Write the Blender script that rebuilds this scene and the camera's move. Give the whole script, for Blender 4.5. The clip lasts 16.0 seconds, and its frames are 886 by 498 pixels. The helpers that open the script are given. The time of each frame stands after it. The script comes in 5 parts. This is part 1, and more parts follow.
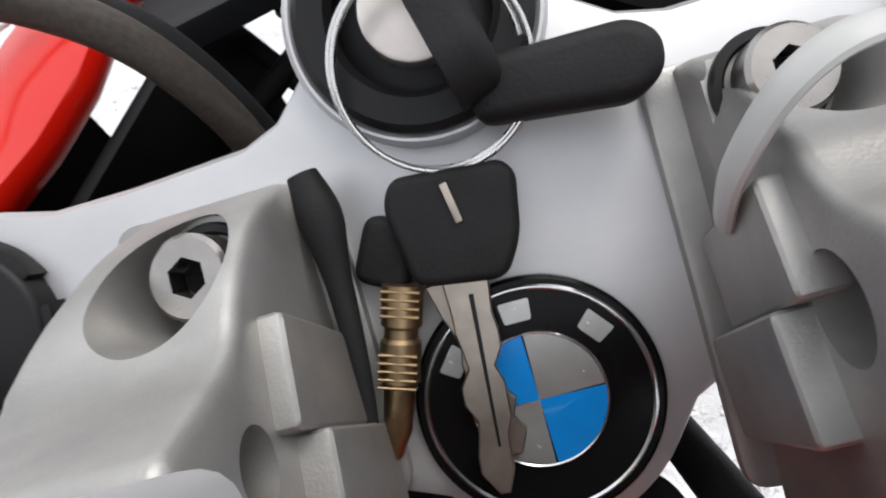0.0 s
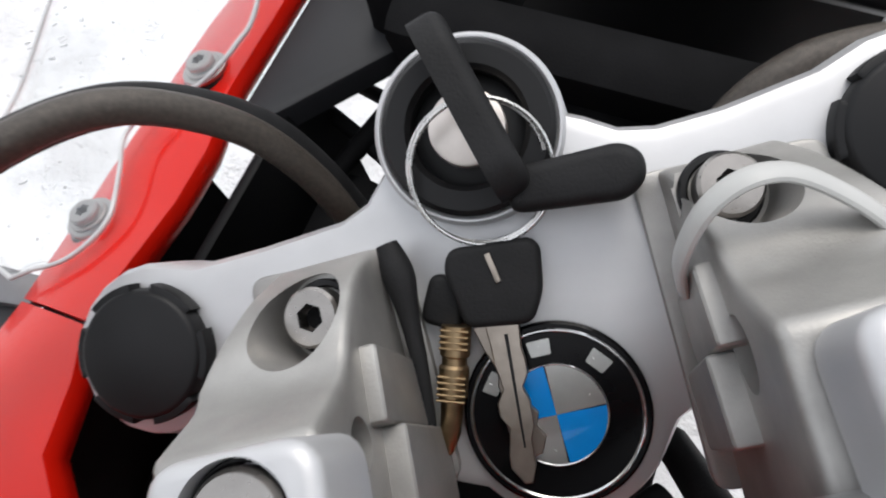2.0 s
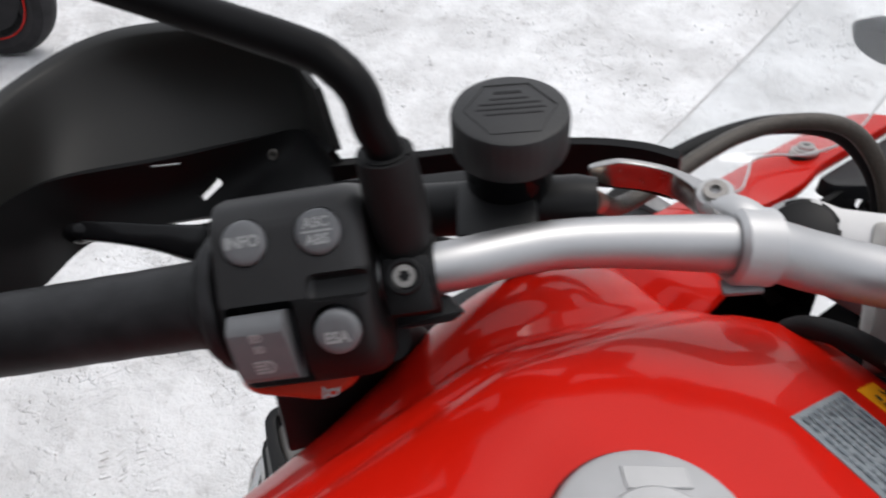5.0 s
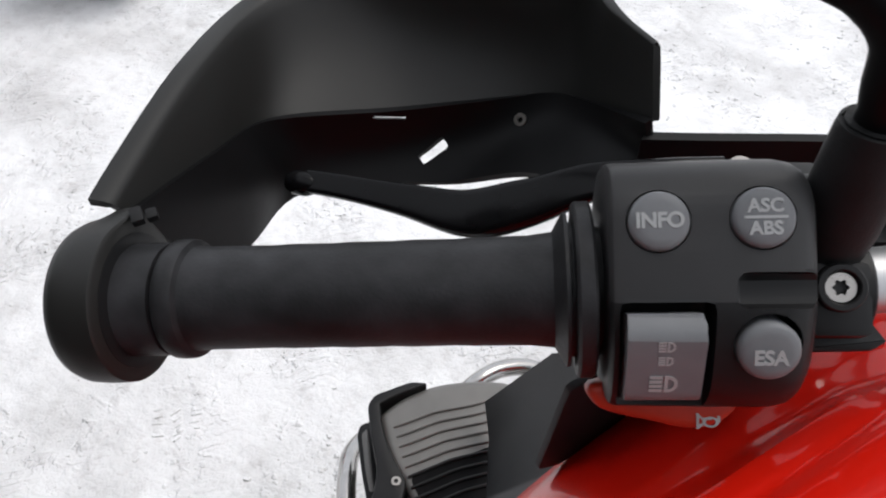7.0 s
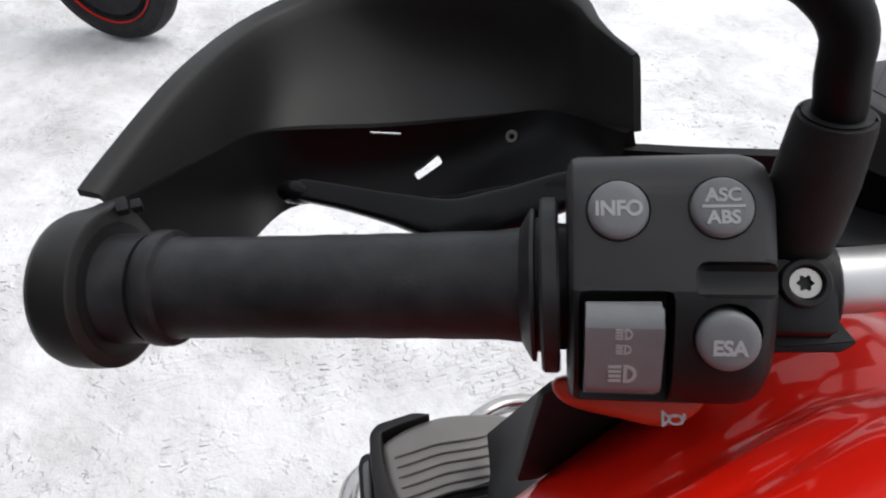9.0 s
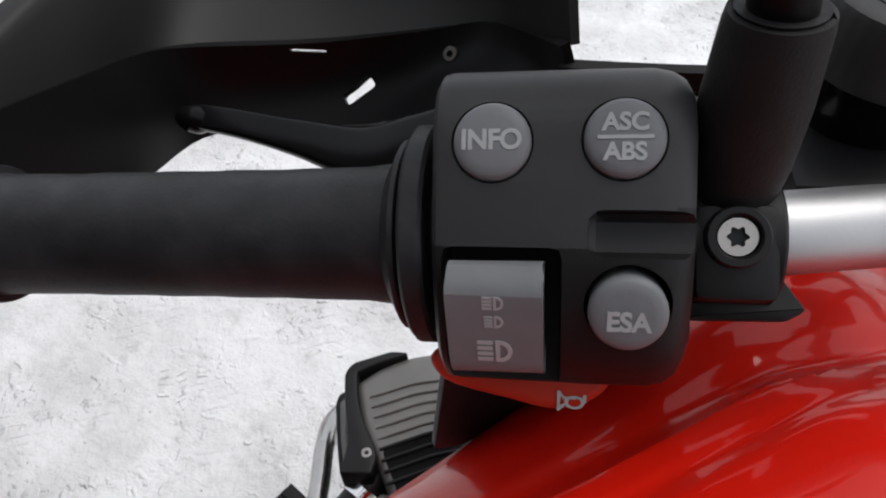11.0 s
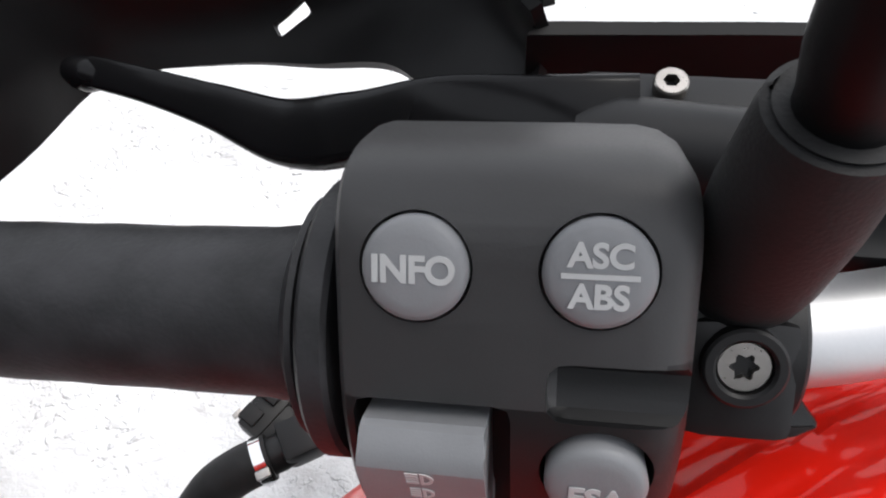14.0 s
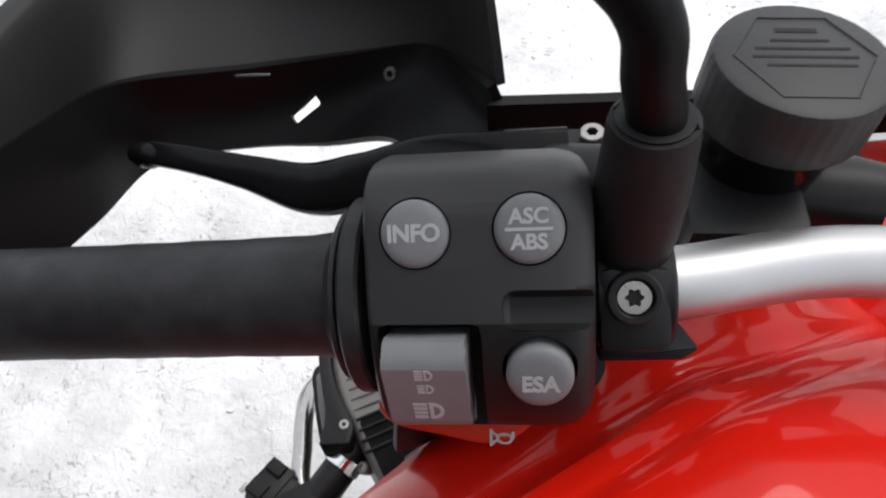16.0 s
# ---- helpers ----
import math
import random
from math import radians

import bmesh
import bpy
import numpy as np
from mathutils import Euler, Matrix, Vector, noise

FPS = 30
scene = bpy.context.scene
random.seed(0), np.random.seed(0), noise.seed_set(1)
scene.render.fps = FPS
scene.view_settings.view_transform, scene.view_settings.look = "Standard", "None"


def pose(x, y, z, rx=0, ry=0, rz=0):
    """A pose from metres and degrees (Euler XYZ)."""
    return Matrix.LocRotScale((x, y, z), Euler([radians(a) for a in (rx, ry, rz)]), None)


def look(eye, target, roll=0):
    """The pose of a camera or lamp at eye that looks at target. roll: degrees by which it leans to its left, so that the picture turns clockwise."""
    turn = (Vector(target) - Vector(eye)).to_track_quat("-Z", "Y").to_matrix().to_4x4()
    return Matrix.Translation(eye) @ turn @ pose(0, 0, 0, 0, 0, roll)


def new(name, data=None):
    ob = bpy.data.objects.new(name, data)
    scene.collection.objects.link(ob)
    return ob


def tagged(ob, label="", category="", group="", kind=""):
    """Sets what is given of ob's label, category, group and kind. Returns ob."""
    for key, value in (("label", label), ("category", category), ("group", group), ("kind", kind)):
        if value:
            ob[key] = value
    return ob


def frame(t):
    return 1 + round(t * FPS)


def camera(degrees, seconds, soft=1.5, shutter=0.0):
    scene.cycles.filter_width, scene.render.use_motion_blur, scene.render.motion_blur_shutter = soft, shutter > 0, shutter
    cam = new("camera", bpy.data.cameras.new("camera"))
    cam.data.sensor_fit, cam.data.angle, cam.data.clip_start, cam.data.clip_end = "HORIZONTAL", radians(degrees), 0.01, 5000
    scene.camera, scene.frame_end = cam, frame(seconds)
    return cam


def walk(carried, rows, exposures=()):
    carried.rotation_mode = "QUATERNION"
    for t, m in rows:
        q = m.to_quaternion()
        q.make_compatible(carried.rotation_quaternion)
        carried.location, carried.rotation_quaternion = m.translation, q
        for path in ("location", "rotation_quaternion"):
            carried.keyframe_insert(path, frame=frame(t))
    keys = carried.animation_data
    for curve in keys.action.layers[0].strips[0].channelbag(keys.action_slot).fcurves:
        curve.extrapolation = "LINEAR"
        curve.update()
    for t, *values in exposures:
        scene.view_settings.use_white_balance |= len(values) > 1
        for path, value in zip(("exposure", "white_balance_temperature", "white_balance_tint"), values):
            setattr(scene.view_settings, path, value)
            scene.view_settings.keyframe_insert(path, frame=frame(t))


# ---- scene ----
cam = camera(66.8, 16.0, soft=2.0, shutter=0.5)
PATH = [
    (0, (-0.01, 0.008, 1.197), (0.087, 0.72, -0.67), -5.1),
    (0.5, (-0.002, 0.006, 1.213), (-0.057, 0.696, -0.663), -16.0),
    (1, (-0.005, 0.002, 1.224), (-0.031, 0.735, -0.636), -13.7),
    (1.5, (-0.007, 0.002, 1.232), (-0.034, 0.76, -0.618), -13.7),
    (2, (-0.008, -0.006, 1.248), (-0.056, 0.818, -0.573), -14.0),
    (2.5, (-0.01, -0.038, 1.285), (-0.141, 0.892, -0.481), -15.2),
    (3, (-0.026, -0.092, 1.322), (-0.215, 1.007, -0.339), -10.6),
    (3.5, (-0.059, -0.149, 1.355), (-0.355, 1.027, -0.235), -8.0),
    (4, (-0.109, -0.206, 1.367), (-0.564, 1.004, -0.158), -8.3),
    (4.5, (-0.145, -0.263, 1.374), (-0.729, 0.926, -0.125), -6.9),
    (5, (-0.178, -0.312, 1.381), (-0.835, 0.889, -0.076), -4.7),
    (5.2, (-0.199, -0.329, 1.375), (-0.869, 0.903, -0.051), -2.8),
    (7.3, (-0.329, -0.346, 1.334), (-1.031, 0.806, -0.142), 0.9),
    (7.5, (-0.33, -0.348, 1.333), (-1.031, 0.803, -0.144), 1.3),
    (8, (-0.326, -0.35, 1.335), (-1.041, 0.815, -0.124), 0.7),
    (8.5, (-0.32, -0.353, 1.332), (-1.071, 0.843, -0.084), -0.1),
    (9, (-0.298, -0.347, 1.325), (-1.11, 0.855, -0.052), -0.2),
    (9.5, (-0.287, -0.337, 1.311), (-1.133, 0.825, -0.079), -1.3),
    (10, (-0.277, -0.327, 1.296), (-1.124, 0.803, -0.12), -1.2),
    (10.2, (-0.274, -0.32, 1.295), (-1.118, 0.803, -0.128), -1.4),
    (12.3, (-0.302, -0.232, 1.29), (-0.865, 0.563, -0.456), -1.8),
    (12.5, (-0.307, -0.223, 1.281), (-0.847, 0.534, -0.489), -1.9),
    (13, (-0.313, -0.213, 1.278), (-0.838, 0.507, -0.512), -2.3),
    (13.5, (-0.312, -0.212, 1.279), (-0.829, 0.512, -0.512), -2.0),
    (14, (-0.31, -0.218, 1.292), (-0.838, 0.527, -0.487), -1.9),
    (14.5, (-0.306, -0.227, 1.306), (-0.857, 0.549, -0.454), -1.9),
    (15, (-0.301, -0.24, 1.317), (-0.87, 0.579, -0.417), -1.6),
    (15.5, (-0.288, -0.257, 1.326), (-0.884, 0.619, -0.371), -2.1),
    (16, (-0.276, -0.269, 1.335), (-0.91, 0.705, -0.294), -2.6),
]
walk(cam, [(t, look(eye, target, roll)) for t, eye, target, roll in PATH], [(0, 0.5), (1.5, 0.45), (2.5, 0.2), (3.5, -0.2), (4.0, -0.35), (4.5, -0.25), (5, 0.0), (7.5, 0.18), (9, 0.2), (9.5, 0.0), (10, -0.1), (12.4, 0.35), (13, 0.55), (13.5, 0.75), (14.5, 0.65), (15, 0.45), (16, 0.36)])

# ---- light ----
world = bpy.data.worlds.new("overcast")
scene.world = world
world.use_nodes = True
wn, wl = world.node_tree.nodes, world.node_tree.links
sky = wn.new("ShaderNodeTexSky")
sky.sky_type, sky.sun_disc = "NISHITA", False
sky.sun_elevation, sky.sun_rotation = radians(60), radians(28)
sky.dust_density, sky.ozone_density = 4.0, 1.0
pale = wn.new("ShaderNodeMix")
pale.data_type, pale.blend_type = "RGBA", "MIX"
pale.inputs[0].default_value = 0.72
wl.new(sky.outputs[0], pale.inputs[6])
pale.inputs[7].default_value = (9.0, 9.2, 9.6, 1)
wn["Background"].inputs[1].default_value = 0.13
wl.new(pale.outputs[2], wn["Background"].inputs[0])
sun = new("sun", bpy.data.lights.new("sun", "SUN"))
sun.data.energy, sun.data.angle, sun.data.color = 1.0, radians(30), (1.0, 0.98, 0.95)
sun.matrix_world = look((0.9, 1.7, 3.4), (0, 0, 0))


# ---- materials ----
def material(name, base, rough=0.5, metal=0.0, coat=0.0, vary=0.1, scale=40.0, bump=0.0, bump_scale=400.0, spec=0.5, stretch=(1, 1, 1)):
    m = bpy.data.materials.new(name)
    m.use_nodes = True
    n, l = m.node_tree.nodes, m.node_tree.links
    b = n["Principled BSDF"]
    b.inputs["Metallic"].default_value = metal
    b.inputs["Coat Weight"].default_value = coat
    b.inputs["Coat Roughness"].default_value = 0.04
    b.inputs["Specular IOR Level"].default_value = spec
    tc, mp = n.new("ShaderNodeTexCoord"), n.new("ShaderNodeMapping")
    mp.inputs["Scale"].default_value = stretch
    l.new(tc.outputs["Object"], mp.inputs["Vector"])
    big, fine = n.new("ShaderNodeTexNoise"), n.new("ShaderNodeTexNoise")
    big.inputs["Scale"].default_value, big.inputs["Detail"].default_value = scale, 5
    fine.inputs["Scale"].default_value, fine.inputs["Detail"].default_value = bump_scale, 3
    l.new(mp.outputs[0], big.inputs["Vector"])
    l.new(mp.outputs[0], fine.inputs["Vector"])
    ramp = n.new("ShaderNodeValToRGB")
    lo, hi = ramp.color_ramp.elements
    lo.position, hi.position = 0.3, 0.72
    lo.color = (*[c * (1 - vary) for c in base], 1)
    hi.color = (*[min(1, c * (1 + vary)) for c in base], 1)
    l.new(big.outputs[0], ramp.inputs[0])
    l.new(ramp.outputs[0], b.inputs["Base Color"])
    rr = n.new("ShaderNodeMapRange")
    rr.inputs["To Min"].default_value, rr.inputs["To Max"].default_value = max(0.02, rough - 0.08), min(1, rough + 0.08)
    l.new(fine.outputs[0], rr.inputs["Value"])
    l.new(rr.outputs[0], b.inputs["Roughness"])
    if bump:
        bp = n.new("ShaderNodeBump")
        bp.inputs["Strength"].default_value, bp.inputs["Distance"].default_value = bump, 0.0006
        l.new(fine.outputs[0], bp.inputs["Height"])
        l.new(bp.outputs[0], b.inputs["Normal"])
    return m


def clear_plastic(name, tint=(0.975, 0.98, 0.98)):
    m = bpy.data.materials.new(name)
    m.use_nodes = True
    n, l = m.node_tree.nodes, m.node_tree.links
    n.remove(n["Principled BSDF"])
    see, gloss, mix = n.new("ShaderNodeBsdfTransparent"), n.new("ShaderNodeBsdfGlossy"), n.new("ShaderNodeMixShader")
    see.inputs[0].default_value = (*tint, 1)
    gloss.inputs["Roughness"].default_value = 0.05
    mix.inputs[0].default_value = 0.09
    l.new(see.outputs[0], mix.inputs[1])
    l.new(gloss.outputs[0], mix.inputs[2])
    l.new(mix.outputs[0], n["Material Output"].inputs[0])
    return m


def snow_material():
    m = bpy.data.materials.new("trodden_snow")
    m.use_nodes = True
    n, l = m.node_tree.nodes, m.node_tree.links
    b = n["Principled BSDF"]
    b.inputs["Roughness"].default_value = 0.75
    b.inputs["Specular IOR Level"].default_value = 0.2
    tc = n.new("ShaderNodeTexCoord")

    def noisy(scale, detail, rough=0.55, warp=0.0):
        t = n.new("ShaderNodeTexNoise")
        t.inputs["Scale"].default_value, t.inputs["Detail"].default_value = scale, detail
        t.inputs["Roughness"].default_value, t.inputs["Distortion"].default_value = rough, warp
        l.new(tc.outputs["Object"], t.inputs["Vector"])
        return t.outputs[0]

    def ramp(value, p0, c0, p1, c1):
        r = n.new("ShaderNodeValToRGB")
        e = r.color_ramp.elements
        e[0].position, e[0].color, e[1].position, e[1].color = p0, (*c0, 1), p1, (*c1, 1)
        l.new(value, r.inputs[0])
        return r.outputs[0]

    def times(a, c):
        x = n.new("ShaderNodeMix")
        x.data_type, x.blend_type = "RGBA", "MULTIPLY"
        x.inputs[0].default_value = 1
        l.new(a, x.inputs[6])
        l.new(c, x.inputs[7])
        return x.outputs[2]

    soil = ramp(noisy(2.2, 6, 0.62), 0.38, (0.615, 0.61, 0.61), 0.57, (0.82, 0.82, 0.825))
    scuff = ramp(noisy(16, 8, 0.66), 0.30, (0.84, 0.83, 0.825), 0.46, (1, 1, 1))
    grit = ramp(noisy(60, 4, 0.6), 0.26, (0.36, 0.34, 0.32), 0.31, (1, 1, 1))
    l.new(times(times(soil, scuff), grit), b.inputs["Base Color"])

    def maths(op, p, q):
        x = n.new("ShaderNodeMath")
        x.operation = op
        for k, v in enumerate((p, q)):
            if isinstance(v, (int, float)):
                x.inputs[k].default_value = v
            else:
                l.new(v, x.inputs[k])
        return x.outputs[0]

    white, none = (1, 1, 1), (0, 0, 0)
    crust = ramp(noisy(26, 3, 0.5, 0.1), 0.57, none, 0.63, white)
    flakes = ramp(noisy(62, 2, 0.5, 0.1), 0.60, none, 0.68, white)
    where = ramp(noisy(3.2, 4, 0.6), 0.47, none, 0.60, white)
    tread = n.new("ShaderNodeTexWave")
    tread.inputs["Scale"].default_value, tread.inputs["Distortion"].default_value = 13, 3
    tread.inputs["Detail"].default_value, tread.inputs["Detail Scale"].default_value = 3, 1.5
    turn = n.new("ShaderNodeMapping")
    turn.inputs["Rotation"].default_value = (0, 0, 0.7)
    l.new(tc.outputs["Object"], turn.inputs["Vector"])
    l.new(turn.outputs[0], tread.inputs["Vector"])
    lugs = maths("MULTIPLY", ramp(tread.outputs[1], 0.62, none, 0.72, white), ramp(noisy(3.4, 3), 0.56, none, 0.60, white))
    soft = maths("MULTIPLY", noisy(7, 2), 0.8)
    h = maths("ADD", soft, maths("MULTIPLY", maths("MULTIPLY", crust, where), 0.17))
    h = maths("ADD", h, maths("MULTIPLY", maths("MULTIPLY", flakes, where), 0.24))
    h = maths("ADD", h, maths("MULTIPLY", lugs, 0.14))
    h = maths("ADD", h, maths("MULTIPLY", noisy(24, 6, 0.68), 0.42))
    h = maths("ADD", h, maths("MULTIPLY", noisy(150, 3), 0.055))
    bp = n.new("ShaderNodeBump")
    bp.inputs["Strength"].default_value, bp.inputs["Distance"].default_value = 0.9, 0.022
    l.new(h, bp.inputs["Height"])
    l.new(bp.outputs[0], b.inputs["Normal"])
    return m


BAR_ALU = material("satin_aluminium", (0.46, 0.46, 0.465), 0.47, 1.0, vary=0.05, scale=25, bump=0.05, bump_scale=900)
CAST = material("silver_painted_casting", (0.52, 0.52, 0.525), 0.46, 0.55, vary=0.06, scale=30, bump=0.035, bump_scale=1600)
CAP_ALU = material("brushed_filler_cap", (0.40, 0.40, 0.405), 0.5, 0.2, vary=0.06, scale=60, bump=0.1, bump_scale=900)
CAST_WARM = material("bare_cast_aluminium", (0.37, 0.36, 0.342), 0.46, 0.7, vary=0.12, scale=60, bump=0.16, bump_scale=1500)
POLISHED = material("machined_steel", (0.34, 0.32, 0.30), 0.30, 1.0, vary=0.12, scale=120, bump=0.06, bump_scale=900)
CHROME = material("chrome", (0.70, 0.70, 0.70), 0.12, 1.0, vary=0.03, scale=60)
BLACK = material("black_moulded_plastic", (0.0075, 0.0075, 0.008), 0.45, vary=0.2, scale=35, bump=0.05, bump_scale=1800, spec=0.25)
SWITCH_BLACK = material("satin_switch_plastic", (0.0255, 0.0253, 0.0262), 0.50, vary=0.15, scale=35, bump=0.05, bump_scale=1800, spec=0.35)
DEEP = material("deep_matt_black", (0.0065, 0.0065, 0.007), 0.75, vary=0.3, scale=40, bump=0.3, bump_scale=900, spec=0.08)
SATIN_BLACK = material("satin_black_moulding", (0.005, 0.005, 0.0054), 0.46, vary=0.2, scale=30, bump=0.04, bump_scale=1200, spec=0.12)
BLACK_GLOSS = material("glossy_black_paint", (0.004, 0.004, 0.0045), 0.18, vary=0.15, scale=30, bump=0.02, spec=0.14)
RUBBER = material("black_rubber", (0.0125, 0.0125, 0.013), 0.6, vary=0.25, scale=60, bump=0.25, bump_scale=1100, spec=0.2)
GRIP_RUBBER = material("worn_grip_rubber", (0.017, 0.017, 0.0185), 0.5, vary=0.4, scale=70, bump=0.2, bump_scale=700, spec=0.25)
def wear(m, scale, stretch, turn, lo, hi):
    """Multiplies faint long scuffs into a material's colour."""
    n, l = m.node_tree.nodes, m.node_tree.links
    b = n["Principled BSDF"]
    old = b.inputs["Base Color"].links[0].from_socket
    tc, mp, t, r, x = n.new("ShaderNodeTexCoord"), n.new("ShaderNodeMapping"), n.new("ShaderNodeTexNoise"), n.new("ShaderNodeMapRange"), n.new("ShaderNodeMix")
    mp.inputs["Rotation"].default_value, mp.inputs["Scale"].default_value = turn, stretch
    t.inputs["Scale"].default_value, t.inputs["Detail"].default_value = scale, 4
    r.inputs["From Min"].default_value, r.inputs["From Max"].default_value = 0.35, 0.65
    r.inputs["To Min"].default_value, r.inputs["To Max"].default_value = lo, hi
    x.data_type, x.blend_type = "RGBA", "MULTIPLY"
    x.inputs[0].default_value = 1
    l.new(tc.outputs["Object"], mp.inputs["Vector"])
    l.new(mp.outputs[0], t.inputs["Vector"])
    l.new(t.outputs[0], r.inputs["Value"])
    l.new(old, x.inputs[6])
    l.new(r.outputs[0], x.inputs[7])
    l.new(x.outputs[2], b.inputs["Base Color"])


wear(GRIP_RUBBER, 22, (1, 3, 1), (0.3, 0.2, 0.9), 0.75, 1.3)
wear(CAST, 14, (1, 2.5, 1), (0.2, 0.5, 0.4), 0.93, 1.03)
wear(CAST_WARM, 30, (1, 1.6, 1), (0.5, 0.1, 0.8), 0.86, 1.06)
GUARD = material("dark_grey_guard_plastic", (0.0125, 0.0123, 0.0115), 0.48, vary=0.12, scale=12, bump=0.08, bump_scale=1500, spec=0.3)
CHARCOAL = material("charcoal_panel_plastic", (0.017, 0.0175, 0.0195), 0.55, vary=0.12, scale=30, bump=0.2, bump_scale=1300, spec=0.3)
RED = material("red_lacquer", (0.56, 0.0085, 0.0028), 0.35, coat=0.38, vary=0.04, scale=8, spec=0.07)
RED_BUTTON = material("translucent_red_plastic", (0.42, 0.030, 0.014), 0.4, vary=0.1, scale=60, spec=0.25)
GREY_BUTTON = material("grey_button_plastic", (0.148, 0.151, 0.158), 0.42, vary=0.08, scale=80, bump=0.1, bump_scale=1800, spec=0.3)
WHITE_INK = material("white_print", (0.34, 0.345, 0.345), 0.5, vary=0.05, scale=200)
HOSE = material("braided_hose", (0.060, 0.050, 0.041), 0.40, 0.2, vary=0.3, scale=600, bump=0.5, bump_scale=2200, spec=0.5)
BRASS = material("worn_brass", (0.36, 0.26, 0.15), 0.38, 1.0, vary=0.2, scale=250, bump=0.15)
KEY_STEEL = material("nickel_key_steel", (0.36, 0.315, 0.27), 0.36, 1.0, vary=0.15, scale=160, bump=0.12)
RING_WIRE = material("wire_ring_steel", (0.68, 0.67, 0.65), 0.28, 1.0, vary=0.05, scale=100)
BARREL = material("satin_lock_steel", (0.72, 0.66, 0.61), 0.42, 0.85, vary=0.08, scale=120, bump=0.06)
BLUE = material("blue_enamel", (0.004, 0.19, 0.55), 0.2, coat=0.5, vary=0.06, scale=150, spec=0.2)
SILVER = material("silver_enamel", (0.42, 0.42, 0.405), 0.24, 0.7, vary=0.08, scale=150)
YELLOW = material("yellow_sticker", (0.82, 0.33, 0.008), 0.45, vary=0.05, scale=60, spec=0.2)
GREY_LABEL = material("grey_foil_sticker", (0.25, 0.28, 0.30), 0.42, 0.15, vary=0.12, scale=90, spec=0.3)
INK = material("black_print", (0.02, 0.02, 0.02), 0.5, spec=0.2)
FAINT_INK = material("faded_print", (0.15, 0.17, 0.19), 0.5, vary=0.3, scale=300, spec=0.2)
DIAL = material("dial_face", (0.020, 0.020, 0.022), 0.5, vary=0.08, scale=40, spec=0.2)
LCD = material("lcd_glass", (0.23, 0.245, 0.19), 0.3, vary=0.05, scale=50)
TYRE = material("tyre_rubber", (0.018, 0.017, 0.019), 0.7, vary=0.3, scale=20, bump=0.3, bump_scale=300, spec=0.25)
TIE = material("grey_nylon_tie", (0.43, 0.43, 0.415), 0.45, vary=0.06, scale=80)
BRACKET = material("grey_bracket_steel", (0.20, 0.20, 0.205), 0.42, 0.5, vary=0.1, scale=60)
STEEL_TUBE = material("bare_steel_tube", (0.42, 0.41, 0.40), 0.24, 1.0, vary=0.08, scale=40)
CLEAR = clear_plastic("clear_windscreen")
SNOW = snow_material()


# ---- builders ----
def finish(name, bm, mat, sharp=35.0):
    me = bpy.data.meshes.new(name)
    bmesh.ops.recalc_face_normals(bm, faces=bm.faces)
    bm.to_mesh(me)
    bm.free()
    me.polygons.foreach_set("use_smooth", [True] * len(me.polygons))
    me.set_sharp_from_angle(angle=radians(sharp))
    me.materials.append(mat)
    return me


def part(name, bm, mat, parent=None, label="", sharp=35.0):
    ob = new(name, finish(name, bm, mat, sharp))
    ob.parent = parent
    if label:
        tagged(ob, label)
    return ob


def thing(name, label, category, at=(0, 0, 0)):
    ob = new(name)
    ob.empty_display_size = 0.1
    ob.location = at
    return tagged(ob, label, category)


def axes(o, ex, ey):
    """The matrix of a frame at o, from its x direction and roughly its y direction."""
    x = Vector(ex).normalized()
    z = x.cross(Vector(ey)).normalized()
    y = z.cross(x)
    return Matrix(((x[0], y[0], z[0], o[0]), (x[1], y[1], z[1], o[1]), (x[2], y[2], z[2], o[2]), (0, 0, 0, 1)))


def along(a, b, side=(0, 0, 1)):
    """The matrix of a frame at a whose z runs towards b."""
    z = (Vector(b) - Vector(a)).normalized()
    s = Vector(side)
    if abs(z.dot(s)) > 0.95:
        s = Vector((1, 0, 0))
    x = s.cross(z).normalized()
    y = z.cross(x)
    return Matrix(((x[0], y[0], z[0], a[0]), (x[1], y[1], z[1], a[1]), (x[2], y[2], z[2], a[2]), (0, 0, 0, 1)))


def merged(*bms):
    out = bms[0]
    for b in bms[1:]:
        me = bpy.data.meshes.new("tmp")
        b.to_mesh(me)
        out.from_mesh(me)
        b.free()
        bpy.data.meshes.remove(me)
    return out


def box(size, m=Matrix(), bevel=0.0, seg=2):
    bm = bmesh.new()
    bmesh.ops.create_cube(bm, size=1.0)
    bmesh.ops.scale(bm, vec=size, verts=bm.verts)
    if bevel:
        bmesh.ops.bevel(bm, geom=list(bm.edges), offset=bevel, segments=seg, profile=0.6, affect="EDGES")
    bm.transform(m)
    return bm


